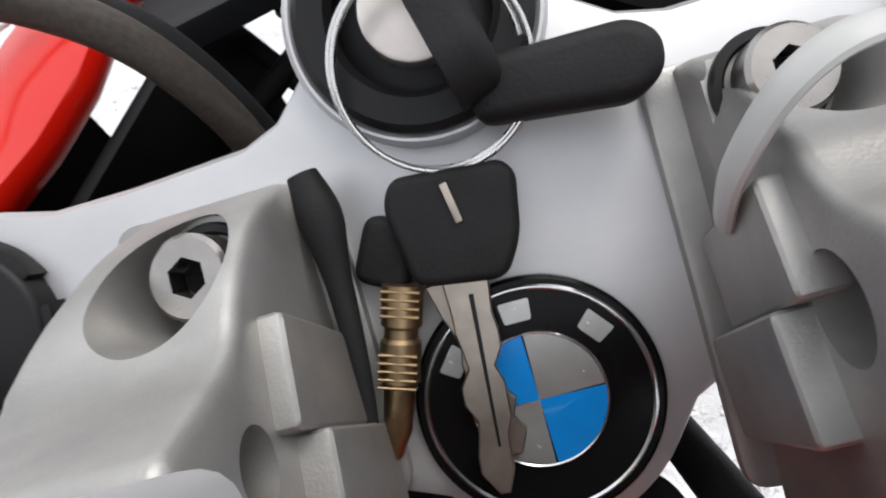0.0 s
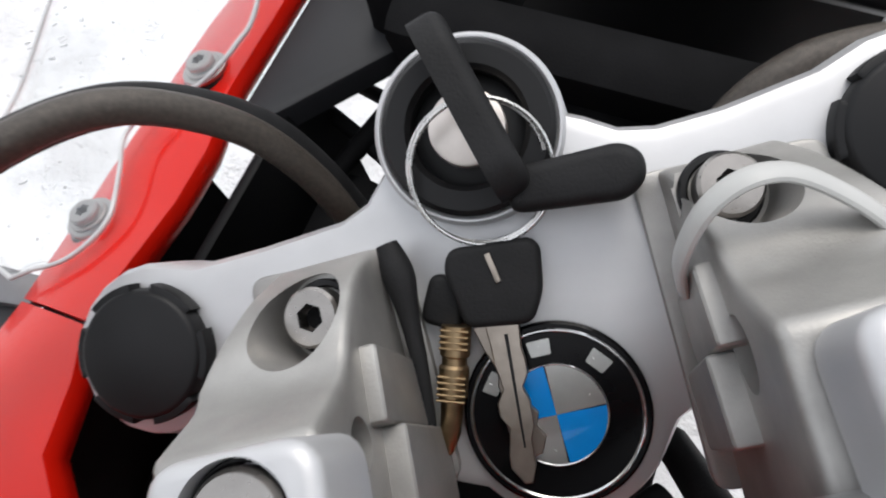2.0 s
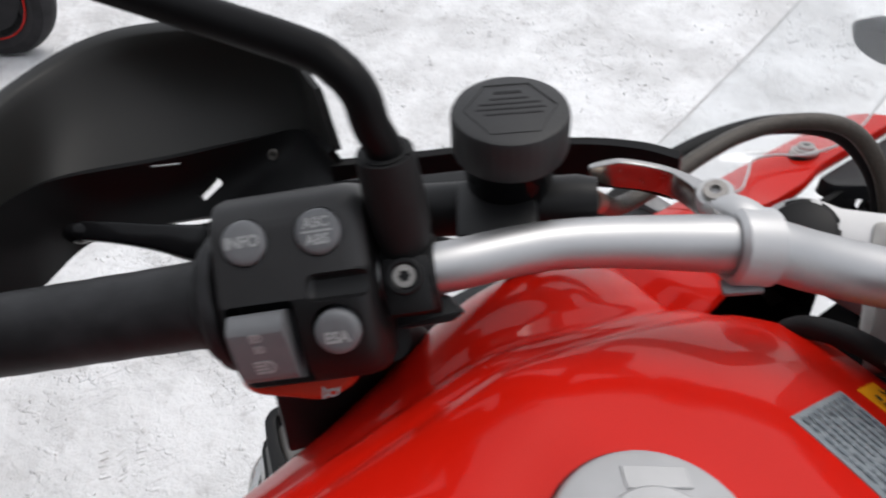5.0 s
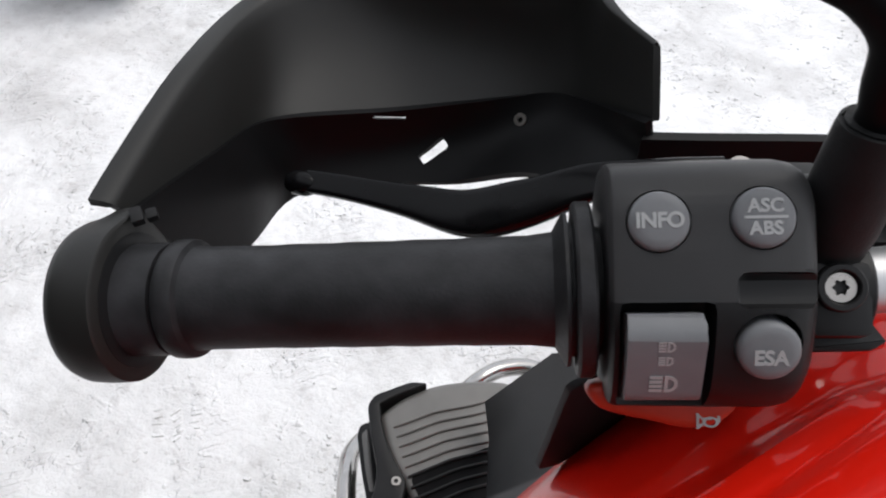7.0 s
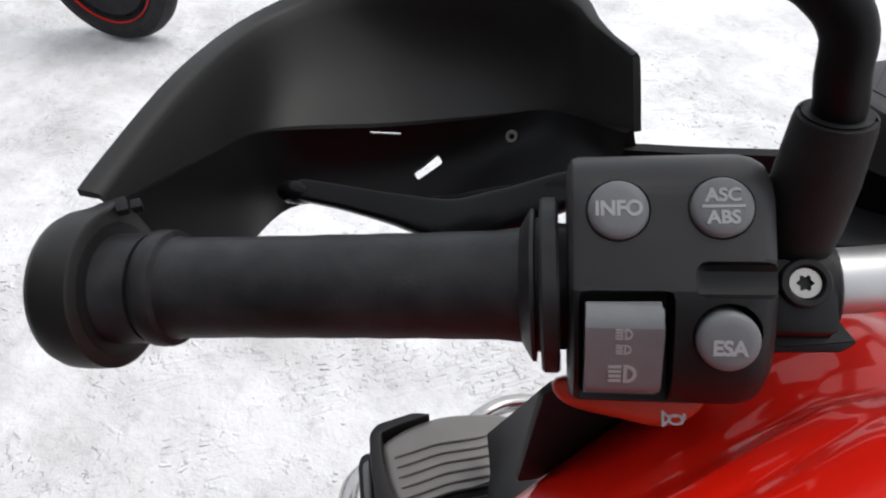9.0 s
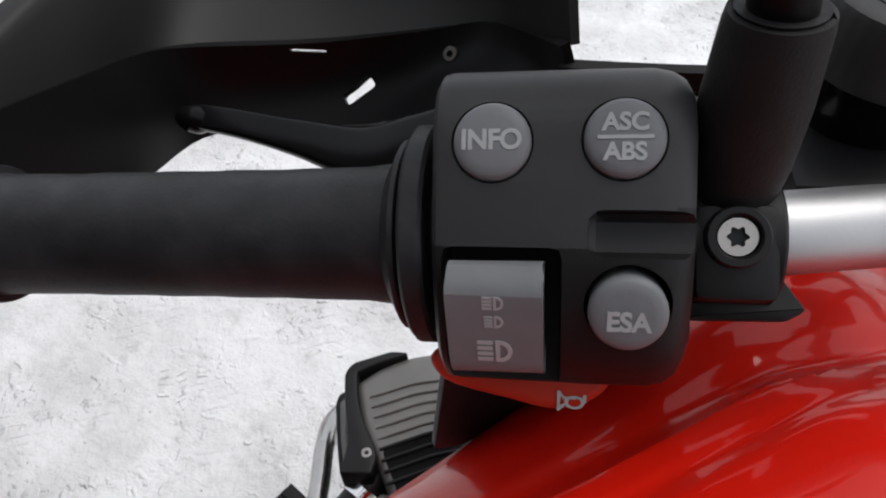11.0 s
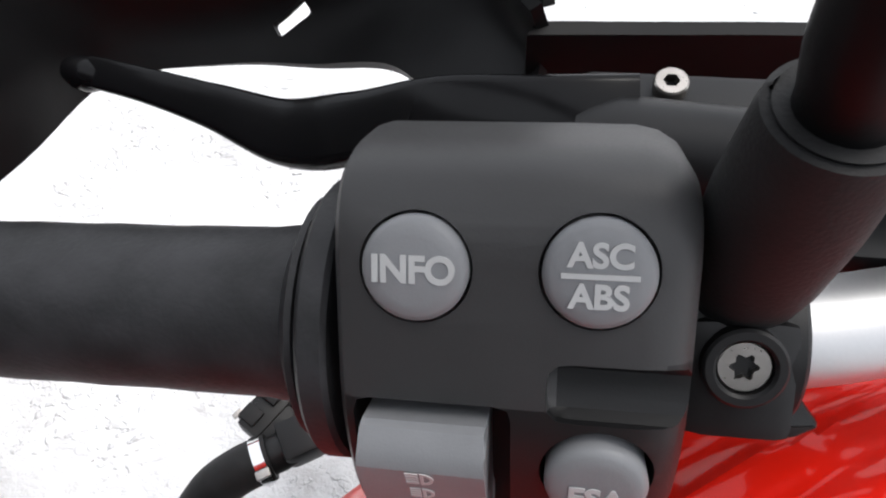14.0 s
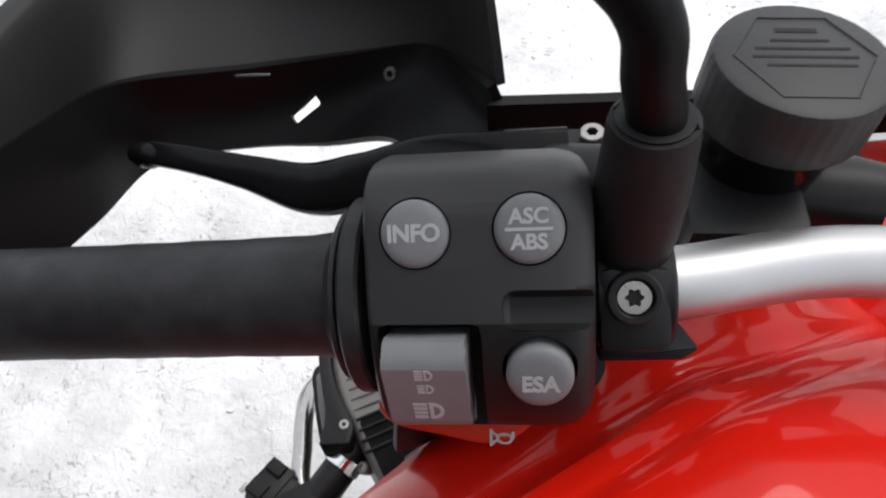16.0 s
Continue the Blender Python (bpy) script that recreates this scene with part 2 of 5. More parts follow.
def turned(profile, m=Matrix(), seg=40, lobes=0, depth=0.0):
    """A solid turned about z from (radius, height) pairs."""
    bm = bmesh.new()
    rings = []
    for r, h in profile:
        if r <= 1e-6:
            rings.append([bm.verts.new((0, 0, h))])
            continue
        ring = []
        for i in range(seg):
            a = 2 * math.pi * i / seg
            q = r * (1 - depth * (0.5 + 0.5 * math.cos(a * lobes)) ** 6) if lobes else r
            ring.append(bm.verts.new((q * math.cos(a), q * math.sin(a), h)))
        rings.append(ring)
    for p, q in zip(rings, rings[1:]):
        for i in range(seg):
            j = (i + 1) % seg
            if len(p) == 1 and len(q) == 1:
                continue
            if len(p) == 1:
                bm.faces.new((p[0], q[i], q[j]))
            elif len(q) == 1:
                bm.faces.new((p[i], p[j], q[0]))
            else:
                bm.faces.new((p[i], p[j], q[j], q[i]))
    for ring in (rings[0], rings[-1]):
        if len(ring) > 1:
            try:
                bm.faces.new(ring)
            except ValueError:
                pass
    bm.transform(m)
    return bm


def disc(r, h, m=Matrix(), bevel=0.0006, seg=40):
    return turned([(0, 0), (r, 0), (r, h - bevel), (r - bevel * 0.3, h - bevel * 0.3), (r - bevel, h), (0, h)], m, seg)


def ring_band(r0, r1, h0, h1, m=Matrix(), seg=48, bevel=0.0006):
    """A flat ring from inner radius r0 to r1."""
    b = bevel
    bm = turned([(r0, h0), (r1, h0), (r1, h1 - b), (r1 - b, h1), (r0 + b, h1), (r0, h1 - b), (r0, h0)], Matrix(), seg)
    bmesh.ops.remove_doubles(bm, verts=bm.verts, dist=1e-6)
    bad = [f for f in bm.faces if len(f.verts) > 8]
    bmesh.ops.delete(bm, geom=bad, context="FACES_ONLY")
    bm.transform(m)
    return bm


def spline(points, n=10, closed=False):
    """Catmull-Rom through the points."""
    p = [Vector(q) for q in points]
    out = []
    k = len(p)
    for i in range(k if closed else k - 1):
        if closed:
            a, b, c, d = p[(i - 1) % k], p[i], p[(i + 1) % k], p[(i + 2) % k]
        else:
            a, b, c, d = p[max(i - 1, 0)], p[i], p[i + 1], p[min(i + 2, k - 1)]
        for j in range(n):
            t = j / n
            out.append(0.5 * ((2 * b) + (c - a) * t + (2 * a - 5 * b + 4 * c - d) * t * t + (3 * b - a - 3 * c + d) * t ** 3))
    if not closed:
        out.append(p[-1])
    return out


def tube(path, radius, seg=18, closed=False, flat=1.0):
    """A round bar along the path; radius is a number or one for each point. flat squeezes it across its second axis."""
    pts = [Vector(p) for p in path]
    n = len(pts)
    rad = [radius] * n if isinstance(radius, (int, float)) else list(radius)
    bm = bmesh.new()
    rings = []
    ref = None
    for i, p in enumerate(pts):
        a, b = (pts[i - 1], pts[(i + 1) % n]) if closed else (pts[max(i - 1, 0)], pts[min(i + 1, n - 1)])
        t = (b - a).normalized()
        if ref is None:
            ref = Vector((0, 0, 1)) if abs(t.z) < 0.9 else Vector((1, 0, 0))
        x = (ref - t * ref.dot(t)).normalized()
        y = t.cross(x)
        ref = x
        rings.append([bm.verts.new(p + (x * math.cos(2 * math.pi * k / seg) * flat + y * math.sin(2 * math.pi * k / seg)) * rad[i]) for k in range(seg)])
    for i in range(n if closed else n - 1):
        p, q = rings[i], rings[(i + 1) % n]
        for k in range(seg):
            bm.faces.new((p[k], p[(k + 1) % seg], q[(k + 1) % seg], q[k]))
    if not closed:
        bm.faces.new(rings[0])
        bm.faces.new(rings[-1])
    return bm


def fillet(points, r, n=5):
    """Rounds the corners of a polygon in the plane; r is a number or one for each corner."""
    out = []
    k = len(points)
    rs = [r] * k if isinstance(r, (int, float)) else r
    for i in range(k):
        p, a, b = Vector(points[i][:2]), Vector(points[i - 1][:2]), Vector(points[(i + 1) % k][:2])
        u, v = (a - p), (b - p)
        d = min(rs[i], u.length * 0.48, v.length * 0.48)
        if d < 1e-6:
            out.append(p)
            continue
        s, e = p + u.normalized() * d, p + v.normalized() * d
        for j in range(n + 1):
            t = j / n
            out.append((1 - t) ** 2 * s + 2 * t * (1 - t) * p + t * t * e)
    return out


def slab(outline, z0, z1, m=Matrix(), bevel=0.0, seg=2):
    """A plate: the outline in the plane, from z0 to z1, with rounded rims."""
    bm = bmesh.new()
    low = [bm.verts.new((p[0], p[1], z0)) for p in outline]
    top = [bm.verts.new((p[0], p[1], z1)) for p in outline]
    k = len(low)
    bm.faces.new(low)
    f = bm.faces.new(top)
    for i in range(k):
        bm.faces.new((low[i], low[(i + 1) % k], top[(i + 1) % k], top[i]))
    bmesh.ops.recalc_face_normals(bm, faces=bm.faces)
    if bevel:
        rim = [e for e in f.edges]
        bmesh.ops.bevel(bm, geom=rim, offset=bevel, segments=seg, profile=0.5, affect="EDGES")
    bm.transform(m)
    return bm


def loft(sections, closed=False, caps=True):
    """Skins a row of sections that have equal numbers of points; closed: each section is a loop."""
    bm = bmesh.new()
    rows = [[bm.verts.new(p) for p in s] for s in sections]
    k = len(rows[0])
    for p, q in zip(rows, rows[1:]):
        for i in range(k if closed else k - 1):
            j = (i + 1) % k
            bm.faces.new((p[i], p[j], q[j], q[i]))
    if closed and caps:
        bm.faces.new(rows[0])
        bm.faces.new(rows[-1])
    return bm


def thicken(bm, t):
    bmesh.ops.recalc_face_normals(bm, faces=bm.faces)
    bmesh.ops.solidify(bm, geom=list(bm.faces), thickness=t)
    return bm


def cut(ob, *cutters):
    """Cuts the closed meshes out of ob for good."""
    tools = []
    for b in cutters:
        bmesh.ops.recalc_face_normals(b, faces=b.faces)
        me = bpy.data.meshes.new("cutter")
        b.to_mesh(me)
        b.free()
        c = new("cutter", me)
        tools.append(c)
        md = ob.modifiers.new("cut", "BOOLEAN")
        md.operation, md.solver, md.object = "DIFFERENCE", "EXACT", c
    deps = bpy.context.evaluated_depsgraph_get()
    deps.update()
    me = bpy.data.meshes.new_from_object(ob.evaluated_get(deps))
    ob.modifiers.clear()
    old = ob.data
    ob.data = me
    me.polygons.foreach_set("use_smooth", [True] * len(me.polygons))
    me.set_sharp_from_angle(angle=radians(35))
    bpy.data.meshes.remove(old)
    for c in tools:
        me = c.data
        bpy.data.objects.remove(c)
        bpy.data.meshes.remove(me)
    return ob


def letters(name, text, size, m, mat, parent, spacing=1.0, depth=0.0002, bold=0.032):
    cu = bpy.data.curves.new(name, "FONT")
    cu.body, cu.size, cu.align_x, cu.align_y, cu.extrude, cu.space_character = text, size, "CENTER", "CENTER", depth, spacing
    cu.offset = size * bold
    tmp = new(name, cu)
    deps = bpy.context.evaluated_depsgraph_get()
    deps.update()
    me = bpy.data.meshes.new_from_object(tmp.evaluated_get(deps))
    bpy.data.objects.remove(tmp)
    me.transform(m)
    me.materials.clear()
    me.materials.append(mat)
    ob = new(name, me)
    ob.parent = parent
    return ob


def bars(name, cells, m, mat, parent, h=0.0002):
    """Flat bars (x, y, width, height) on the plane of m, as one print."""
    bm = bmesh.new()
    for x, y, w, d in cells:
        r = bmesh.ops.create_cube(bm, size=1.0)
        bmesh.ops.scale(bm, vec=(w, d, h), verts=r["verts"])
        bmesh.ops.translate(bm, vec=(x, y, h / 2), verts=r["verts"])
    bm.transform(m)
    return part(name, bm, mat, parent)


T = Matrix.Translation


def socket_bolt(parent, m, r=0.0085, label="steel socket-head bolt", name="bolt", hexed=True, torx=False):
    """A cap screw with a hexagon socket, head up along z, its top at 0."""
    k = 6
    rs = r * 0.48
    bm = bmesh.new()
    seg = 36
    prof = [(r * 0.98, -r * 0.9), (r, -r * 0.12), (r * 0.9, 0.0)]
    rings = [[bm.verts.new((q * math.cos(2 * math.pi * i / seg), q * math.sin(2 * math.pi * i / seg), h)) for i in range(seg)] for q, h in prof]
    for top, h in ((True, 0.0), (False, -r * 0.75)):
        ring = []
        for i in range(seg):
            a = 2 * math.pi * i / seg
            if torx:
                q = rs * (0.92 + 0.16 * math.cos(6 * a))
            else:
                q = rs * math.cos(math.pi / 6) / math.cos((a % (math.pi / 3)) - math.pi / 6)
            ring.append(bm.verts.new((q * math.cos(a), q * math.sin(a), h)))
        rings.append(ring)
    for p, q in zip(rings, rings[1:]):
        for i in range(seg):
            bm.faces.new((p[i], p[(i + 1) % seg], q[(i + 1) % seg], q[i]))
    bm.faces.new(rings[-1])
    bm.faces.new(rings[0])
    bm.transform(m)
    b = part(name, bm, POLISHED, parent, label)
    # near-black disc deep in the socket: shade of the hole put into colour
    part("socket_shade", turned([(0, -r * 0.70), (rs * 0.82, -r * 0.70), (rs * 0.82, -r * 0.55), (0, -r * 0.55)], m, 12), DEEP, b)
    return b


# ---- the motorcycle's frames ----
CLAMP = axes((0.0084, 0.0260, 1.0477), (0.986, 0, 0.165), (0, 0.9135, 0.407))
SWITCH = axes((-0.3315, -0.1715, 1.1875), (0.127, 0.065, 0.016), (-0.42, 0.65, 0.63))
BIKE = axes((-0.15, -0.20, 0), (0.85, -0.53, 0), (0.53, 0.85, 0))
bike = thing("motorcycle", "red touring motorcycle with silver handlebar parked on trodden snow", "motorcycle")


def P(name, bm, mat, parent=None, label="", sharp=35.0):
    """A part of the motorcycle, or of one of its parts."""
    return part(name, bm, mat, parent or bike, label, sharp)


def at(m, *p):
    return m @ Vector(p)


# ---- ground ----
def ground_height(x, y):
    near = max(0.0, 1 - max(abs(x), abs(y)) / 6)
    h = noise.noise(Vector((x * 1.3, y * 1.3, 0))) * 0.012 + noise.noise(Vector((x * 6, y * 6, 3))) * 0.006 + noise.noise(Vector((x * 15, y * 15, 7))) * 0.004
    return h * near - 0.004


def ground():
    fine = np.arange(-4.0, 4.0001, 0.04)
    far = 4.0 * 1.35 ** np.arange(1, 18)
    c = np.concatenate([-far[::-1], fine, far])
    k = len(c)
    verts = []
    for y in c:
        for x in c:
            verts.append((x, y, ground_height(x, y)))
    faces = [(j * k + i, j * k + i + 1, (j + 1) * k + i + 1, (j + 1) * k + i) for j in range(k - 1) for i in range(k - 1)]
    me = bpy.data.meshes.new("ground")
    me.from_pydata(verts, [], faces)
    me.polygons.foreach_set("use_smooth", [True] * len(me.polygons))
    me.materials.append(SNOW)
    return tagged(new("ground", me), "trodden white snow with footprints and specks of grit", "ground", kind="structure")


ground()


def crumbs():
    """Loose lumps of snow thrown up by boots and tyres."""
    rnd = random.Random(11)
    verts, faces = [], []
    tops = [(1, 0, 0), (0, 1, 0), (-1, 0, 0), (0, -1, 0), (0, 0, 1), (0, 0, -0.6)]
    tris = [(0, 1, 4), (1, 2, 4), (2, 3, 4), (3, 0, 4), (1, 0, 5), (2, 1, 5), (3, 2, 5), (0, 3, 5)]
    beds = [(rnd.uniform(-2.6, 0.8), rnd.uniform(-0.8, 2.6), rnd.uniform(0.03, 0.16)) for _ in range(110)]

    def spot(loose):
        if rnd.random() < loose:
            return rnd.uniform(-3.2, 1.2), rnd.uniform(-1.2, 3.2)
        bx, by, br_ = beds[rnd.randrange(len(beds))]
        return rnd.gauss(bx, br_), rnd.gauss(by, br_)

    for _ in range(3200):
        x, y = spot(0.15)
        r = 0.0014 + 0.0055 * rnd.random() ** 4
        k = len(verts)
        for p in tops:
            verts.append((x + p[0] * r * rnd.uniform(0.5, 1.7), y + p[1] * r * rnd.uniform(0.5, 1.7), ground_height(x, y) + p[2] * r * rnd.uniform(0.3, 0.7)))
        faces.extend(tuple(k + i for i in f) for f in tris)

    def chip(x, y, turn, ring, high, slant):
        """A flat piece of crust: an outline round x, y with sloping sides."""
        k, m = len(verts), len(ring)
        c, sn, z = math.cos(turn), math.sin(turn), ground_height(x, y)
        for f, h in ((1.0, -0.001), (slant, high)):
            for u, v in ring:
                verts.append((x + (u * c - v * sn) * f, y + (u * sn + v * c) * f, z + h * rnd.uniform(0.8, 1.2)))
        faces.append(tuple(range(k + m, k + 2 * m)))
        faces.extend((k + i, k + (i + 1) % m, k + m + (i + 1) % m, k + m + i) for i in range(m))

    # flakes of broken crust
    for _ in range(1100):
        x, y = spot(0.10)
        r = 0.0035 + 0.012 * rnd.random() ** 2.5
        n = rnd.randrange(5, 8)
        ring = [(r * rnd.uniform(0.6, 1.3) * math.cos(6.283 * i / n), 0.6 * r * rnd.uniform(0.6, 1.3) * math.sin(6.283 * i / n)) for i in range(n)]
        chip(x, y, rnd.uniform(0, 6.283), ring, rnd.uniform(0.0018, 0.0050), rnd.uniform(0.6, 0.84))
    # short bars pressed up between the lugs of tyres and soles
    for _ in range(85):
        px_, py_, turn = rnd.uniform(-2.4, 0.6), rnd.uniform(-0.7, 2.4), rnd.choice((0.35, 0.9, 2.2)) + rnd.uniform(-0.25, 0.25)
        for col in range(rnd.randrange(1, 4)):
            for line in range(rnd.randrange(3, 8)):
                if rnd.random() < 0.25:
                    continue
                u, v = (col - 1) * 0.040 + rnd.uniform(-0.004, 0.004), (line - 3) * 0.0165 + rnd.uniform(-0.002, 0.002)
                a_, b_ = rnd.uniform(0.009, 0.018), rnd.uniform(0.0022, 0.0042)
                ring = [(a_ * 0.9, -b_), (a_, 0.0), (a_ * 0.85, b_), (-a_ * 0.9, b_), (-a_, 0.0), (-a_ * 0.8, -b_)]
                chip(px_ + u * math.cos(turn) - v * math.sin(turn), py_ + u * math.sin(turn) + v * math.cos(turn), turn + (0.5 if col % 2 else -0.1) + rnd.uniform(-0.1, 0.1), ring, rnd.uniform(0.0016, 0.0032), 0.58)
    me = bpy.data.meshes.new("snow_crumbs")
    me.from_pydata(verts, [], faces)
    me.materials.append(SNOW)
    tagged(new("snow_crumbs", me), "loose crumbs and crust flakes of trodden white snow", "snow", kind="stuff")


crumbs()


# ---- top yoke ----
def arc(cx, cy, r, a0, a1, n=14):
    return [(cx + r * math.cos(radians(a0 + (a1 - a0) * i / n)), cy + r * math.sin(radians(a0 + (a1 - a0) * i / n))) for i in range(n + 1)]


LOCK_AT = (-0.0010, 0.0860)


def yoke():
    left = arc(-0.1185, 0.047, 0.0285, 68, 300)
    outline = left + [(-0.098, 0.014), (-0.066, 0.0), (-0.04, -0.012)] + arc(0.003, 0.0, 0.0325, 215, 325) + [(0.036, -0.010), (0.048, -0.004), (0.07, 0.012), (0.092, 0.022)]
    outline += arc(0.113, 0.053, 0.0285, 240, 462) + [(0.094, 0.0765), (0.068, 0.0735), (0.050, 0.0735), (0.040, 0.0760), (0.032, 0.0815)] + arc(*LOCK_AT, 0.0285, -4, 186) + [(-0.0325, 0.0800), (-0.038, 0.0745), (-0.047, 0.0712), (-0.075, 0.0700), (-0.098, 0.0702)]
    y = P("top_yoke", slab(outline, -0.026, 0.0, CLAMP, 0.0055, 2), CAST, None, "silver cast top yoke of the fork")
    # raised collar of the ignition lock
    P("lock_collar", ring_band(0.0250, 0.0276, -0.004, 0.006, CLAMP @ T((*LOCK_AT, 0)), 64, 0.001), CAST, y)
    P("lock_shroud", merged(ring_band(0.0165, 0.0250, 0.0, 0.0085, CLAMP @ T((*LOCK_AT, 0)), 64, 0.0015), disc(0.0168, 0.002, CLAMP @ T((*LOCK_AT, 0.0)))), BLACK, y, "black plastic lock shroud")
    P("lock_barrel", disc(0.0112, 0.0075, CLAMP @ T((*LOCK_AT, 0.001)), 0.001), BARREL, y, "bare metal lock barrel")
    for x, yy in ((-0.1185, 0.047), (0.113, 0.053)):
        m = CLAMP @ T((x, yy, 0)) @ Matrix.Rotation(0.3, 4, "Z")
        fc = P("fork_cap", turned([(0.0207, -0.004), (0.0207, 0.0050), (0.0198, 0.0066), (0.0186, 0.0072), (0, 0.0066)], m, 96), BLACK, y, "black plastic fork cap with a notched rim")
        for q in range(6):
            a0 = 60 * q + 8
            pts = arc(0, 0, 0.0225, a0, a0 + 42, 10) + arc(0, 0, 0.0180, a0 + 42, a0, 10)
            P("rim_tab", slab(pts, -0.004, 0.0060, m, 0.0010, 2), BLACK, fc)
    # badge
    m = CLAMP @ T((0.0024, 0.0006, 0)) @ Matrix.Rotation(radians(0), 4, "Z")
    b = P("badge", turned([(0.0268, 0), (0.0268, 0.0022), (0.0260, 0.0028), (0.0, 0.0028)], m, 72), BLACK_GLOSS, y, "round black badge with blue and silver quarters")
    P("badge_rim", ring_band(0.0238, 0.0249, 0.002, 0.0034, m, 72, 0.0004), CHROME, b)
    P("badge_inner_rim", ring_band(0.0142, 0.0149, 0.002, 0.0034, m, 72, 0.0003), CHROME, b)
    for q in range(4):
        pts = [(0, 0)] + arc(0, 0, 0.0142, 90 * q + 1, 90 * q + 89, 12)
        P("badge_quarter", slab(pts, 0.002, 0.0032, m), (SILVER, BLUE, SILVER, BLUE)[q], b)
    for a in (141, 90, 39):
        r = 0.0196
        w = Matrix.Rotation(radians(a - 90), 4, "Z") @ T((0, r, 0.0029))
        P("badge_mark", slab(fillet([(-0.0029, -0.0023), (0.0029, -0.0023), (0.0034, 0.0023), (-0.0034, 0.0023)], 0.0006), 0, 0.0003, m @ w), SILVER, b)
    return y


yoke()


def riser(x0, x1, px, side):
    """The bar mount: a slanted cast block with a counterbored bolt, on a base flange."""
    prof = [(0.060, 0.0), (0.060, 0.010), (0.054, 0.030), (0.043, 0.046), (0.033, 0.054), (0.027, 0.078), (-0.045, 0.092), (-0.050, 0.060), (-0.040, 0.0)]
    prof = fillet(prof, [0, 0.004, 0.008, 0.008, 0.008, 0.003, 0.003, 0.01, 0])
    k = len(prof)
    nrm = []
    for i in range(k):
        t = (prof[(i + 1) % k] - prof[i - 1]).normalized()
        nrm.append(Vector((-t.y, t.x)))
    rows = []
    for x, d in ((x0, 0.0026), (x0 + 0.0005, 0.0013), (x0 + 0.0013, 0.0004), (x0 + 0.0026, 0), (x1 - 0.0026, 0), (x1 - 0.0013, 0.0004), (x1 - 0.0005, 0.0013), (x1, 0.0026)):
        row = []
        for p, q in zip(prof, nrm):
            f = min(1.0, max(0.0, (0.036 - p.x) / 0.04)) * min(1.0, max(0.0, (p.y - 0.005) / 0.03))
            outer = (x1 - x) / (x1 - x0) if side < 0 else (x - x0) / (x1 - x0)
            slim = -side * outer * (0.011 * f + 0.009 * min(1.0, max(0.0, (p.x - 0.036) / 0.022)))
            row.append(CLAMP @ Vector((x + slim, p.x + q.x * d, max(-0.002, p.y + q.y * d))))
        rows.append(row)
    r = P("bar_mount", loft(rows, True), CAST_WARM, None, "bare cast aluminium handlebar mount", 28)
    inner = x1 if side < 0 else x0
    k = -side
    top = Vector((px, 0.0458, 0.031) if side < 0 else (px, 0.0515, 0.0275))
    m = CLAMP @ along(top, top + Vector((-0.08 * k, 0.12, 1)))
    hole = CLAMP @ along(Vector((inner + k * 0.004, 0.0170, 0.056 if side < 0 else 0.050)), Vector((inner - k * 0.02, 0.0170, 0.056 if side < 0 else 0.050)))
    cut(r, turned([(0, -0.010), (0.0118, -0.010), (0.0118, 0.05), (0, 0.05)], m, 48), turned([(0, 0), (0.0062, 0), (0.0062, 0.016), (0, 0.016)] if side < 0 else [(0, 0), (0.0085, 0), (0.0085, 0.016), (0, 0.016)], hole, 40))
    P("washer", ring_band(0.0080, 0.0105, -0.0105, -0.0080, m, 40), BLACK, r)
    socket_bolt(r, m @ T((0, 0, 0.001)), 0.0080)
    # raised pads on the inner wall, leaning with it
    for y, z, w, h, e in ((0.0220, 0.0270, 0.0190, 0.0380, 0.0042), (0.0000, 0.0240, 0.0210, 0.0420, 0.0062)):
        pad = box((e * 2, w, h), CLAMP @ T((inner, y, z)) @ Matrix.Rotation(radians(-18), 4, "X"), 0.0016, 3)
        P("mount_pad", pad, CAST_WARM, r)
    lo, hi = (x0 - 0.004, x1 + 0.0075) if k > 0 else (x0 - 0.0070, x1 + 0.004)
    P("mount_flange", slab(fillet([(lo, -0.03), (hi, -0.012 if k > 0 else -0.03), (hi, 0.058), (lo, 0.061)], 0.006), 0.0, 0.0032, CLAMP, 0.0012, 2), CAST_WARM, r)
    return r


riser(-0.075, -0.0362, -0.0505, -1)
MOUNT_R = riser(0.0462, 0.086, 0.0580, 1)
band = spline([(0.0415, 0.030, 0.026), (0.0405, 0.038, 0.040), (0.0455, 0.047, 0.050), (0.0535, 0.0515, 0.0535), (0.0625, 0.051, 0.053), (0.071, 0.045, 0.052), (0.079, 0.036, 0.050), (0.086, 0.024, 0.042)], 8)
P("cable_tie", tube([CLAMP @ p for p in band], 0.0030, 12, flat=0.5), TIE, MOUNT_R, "pale grey nylon cable tie")


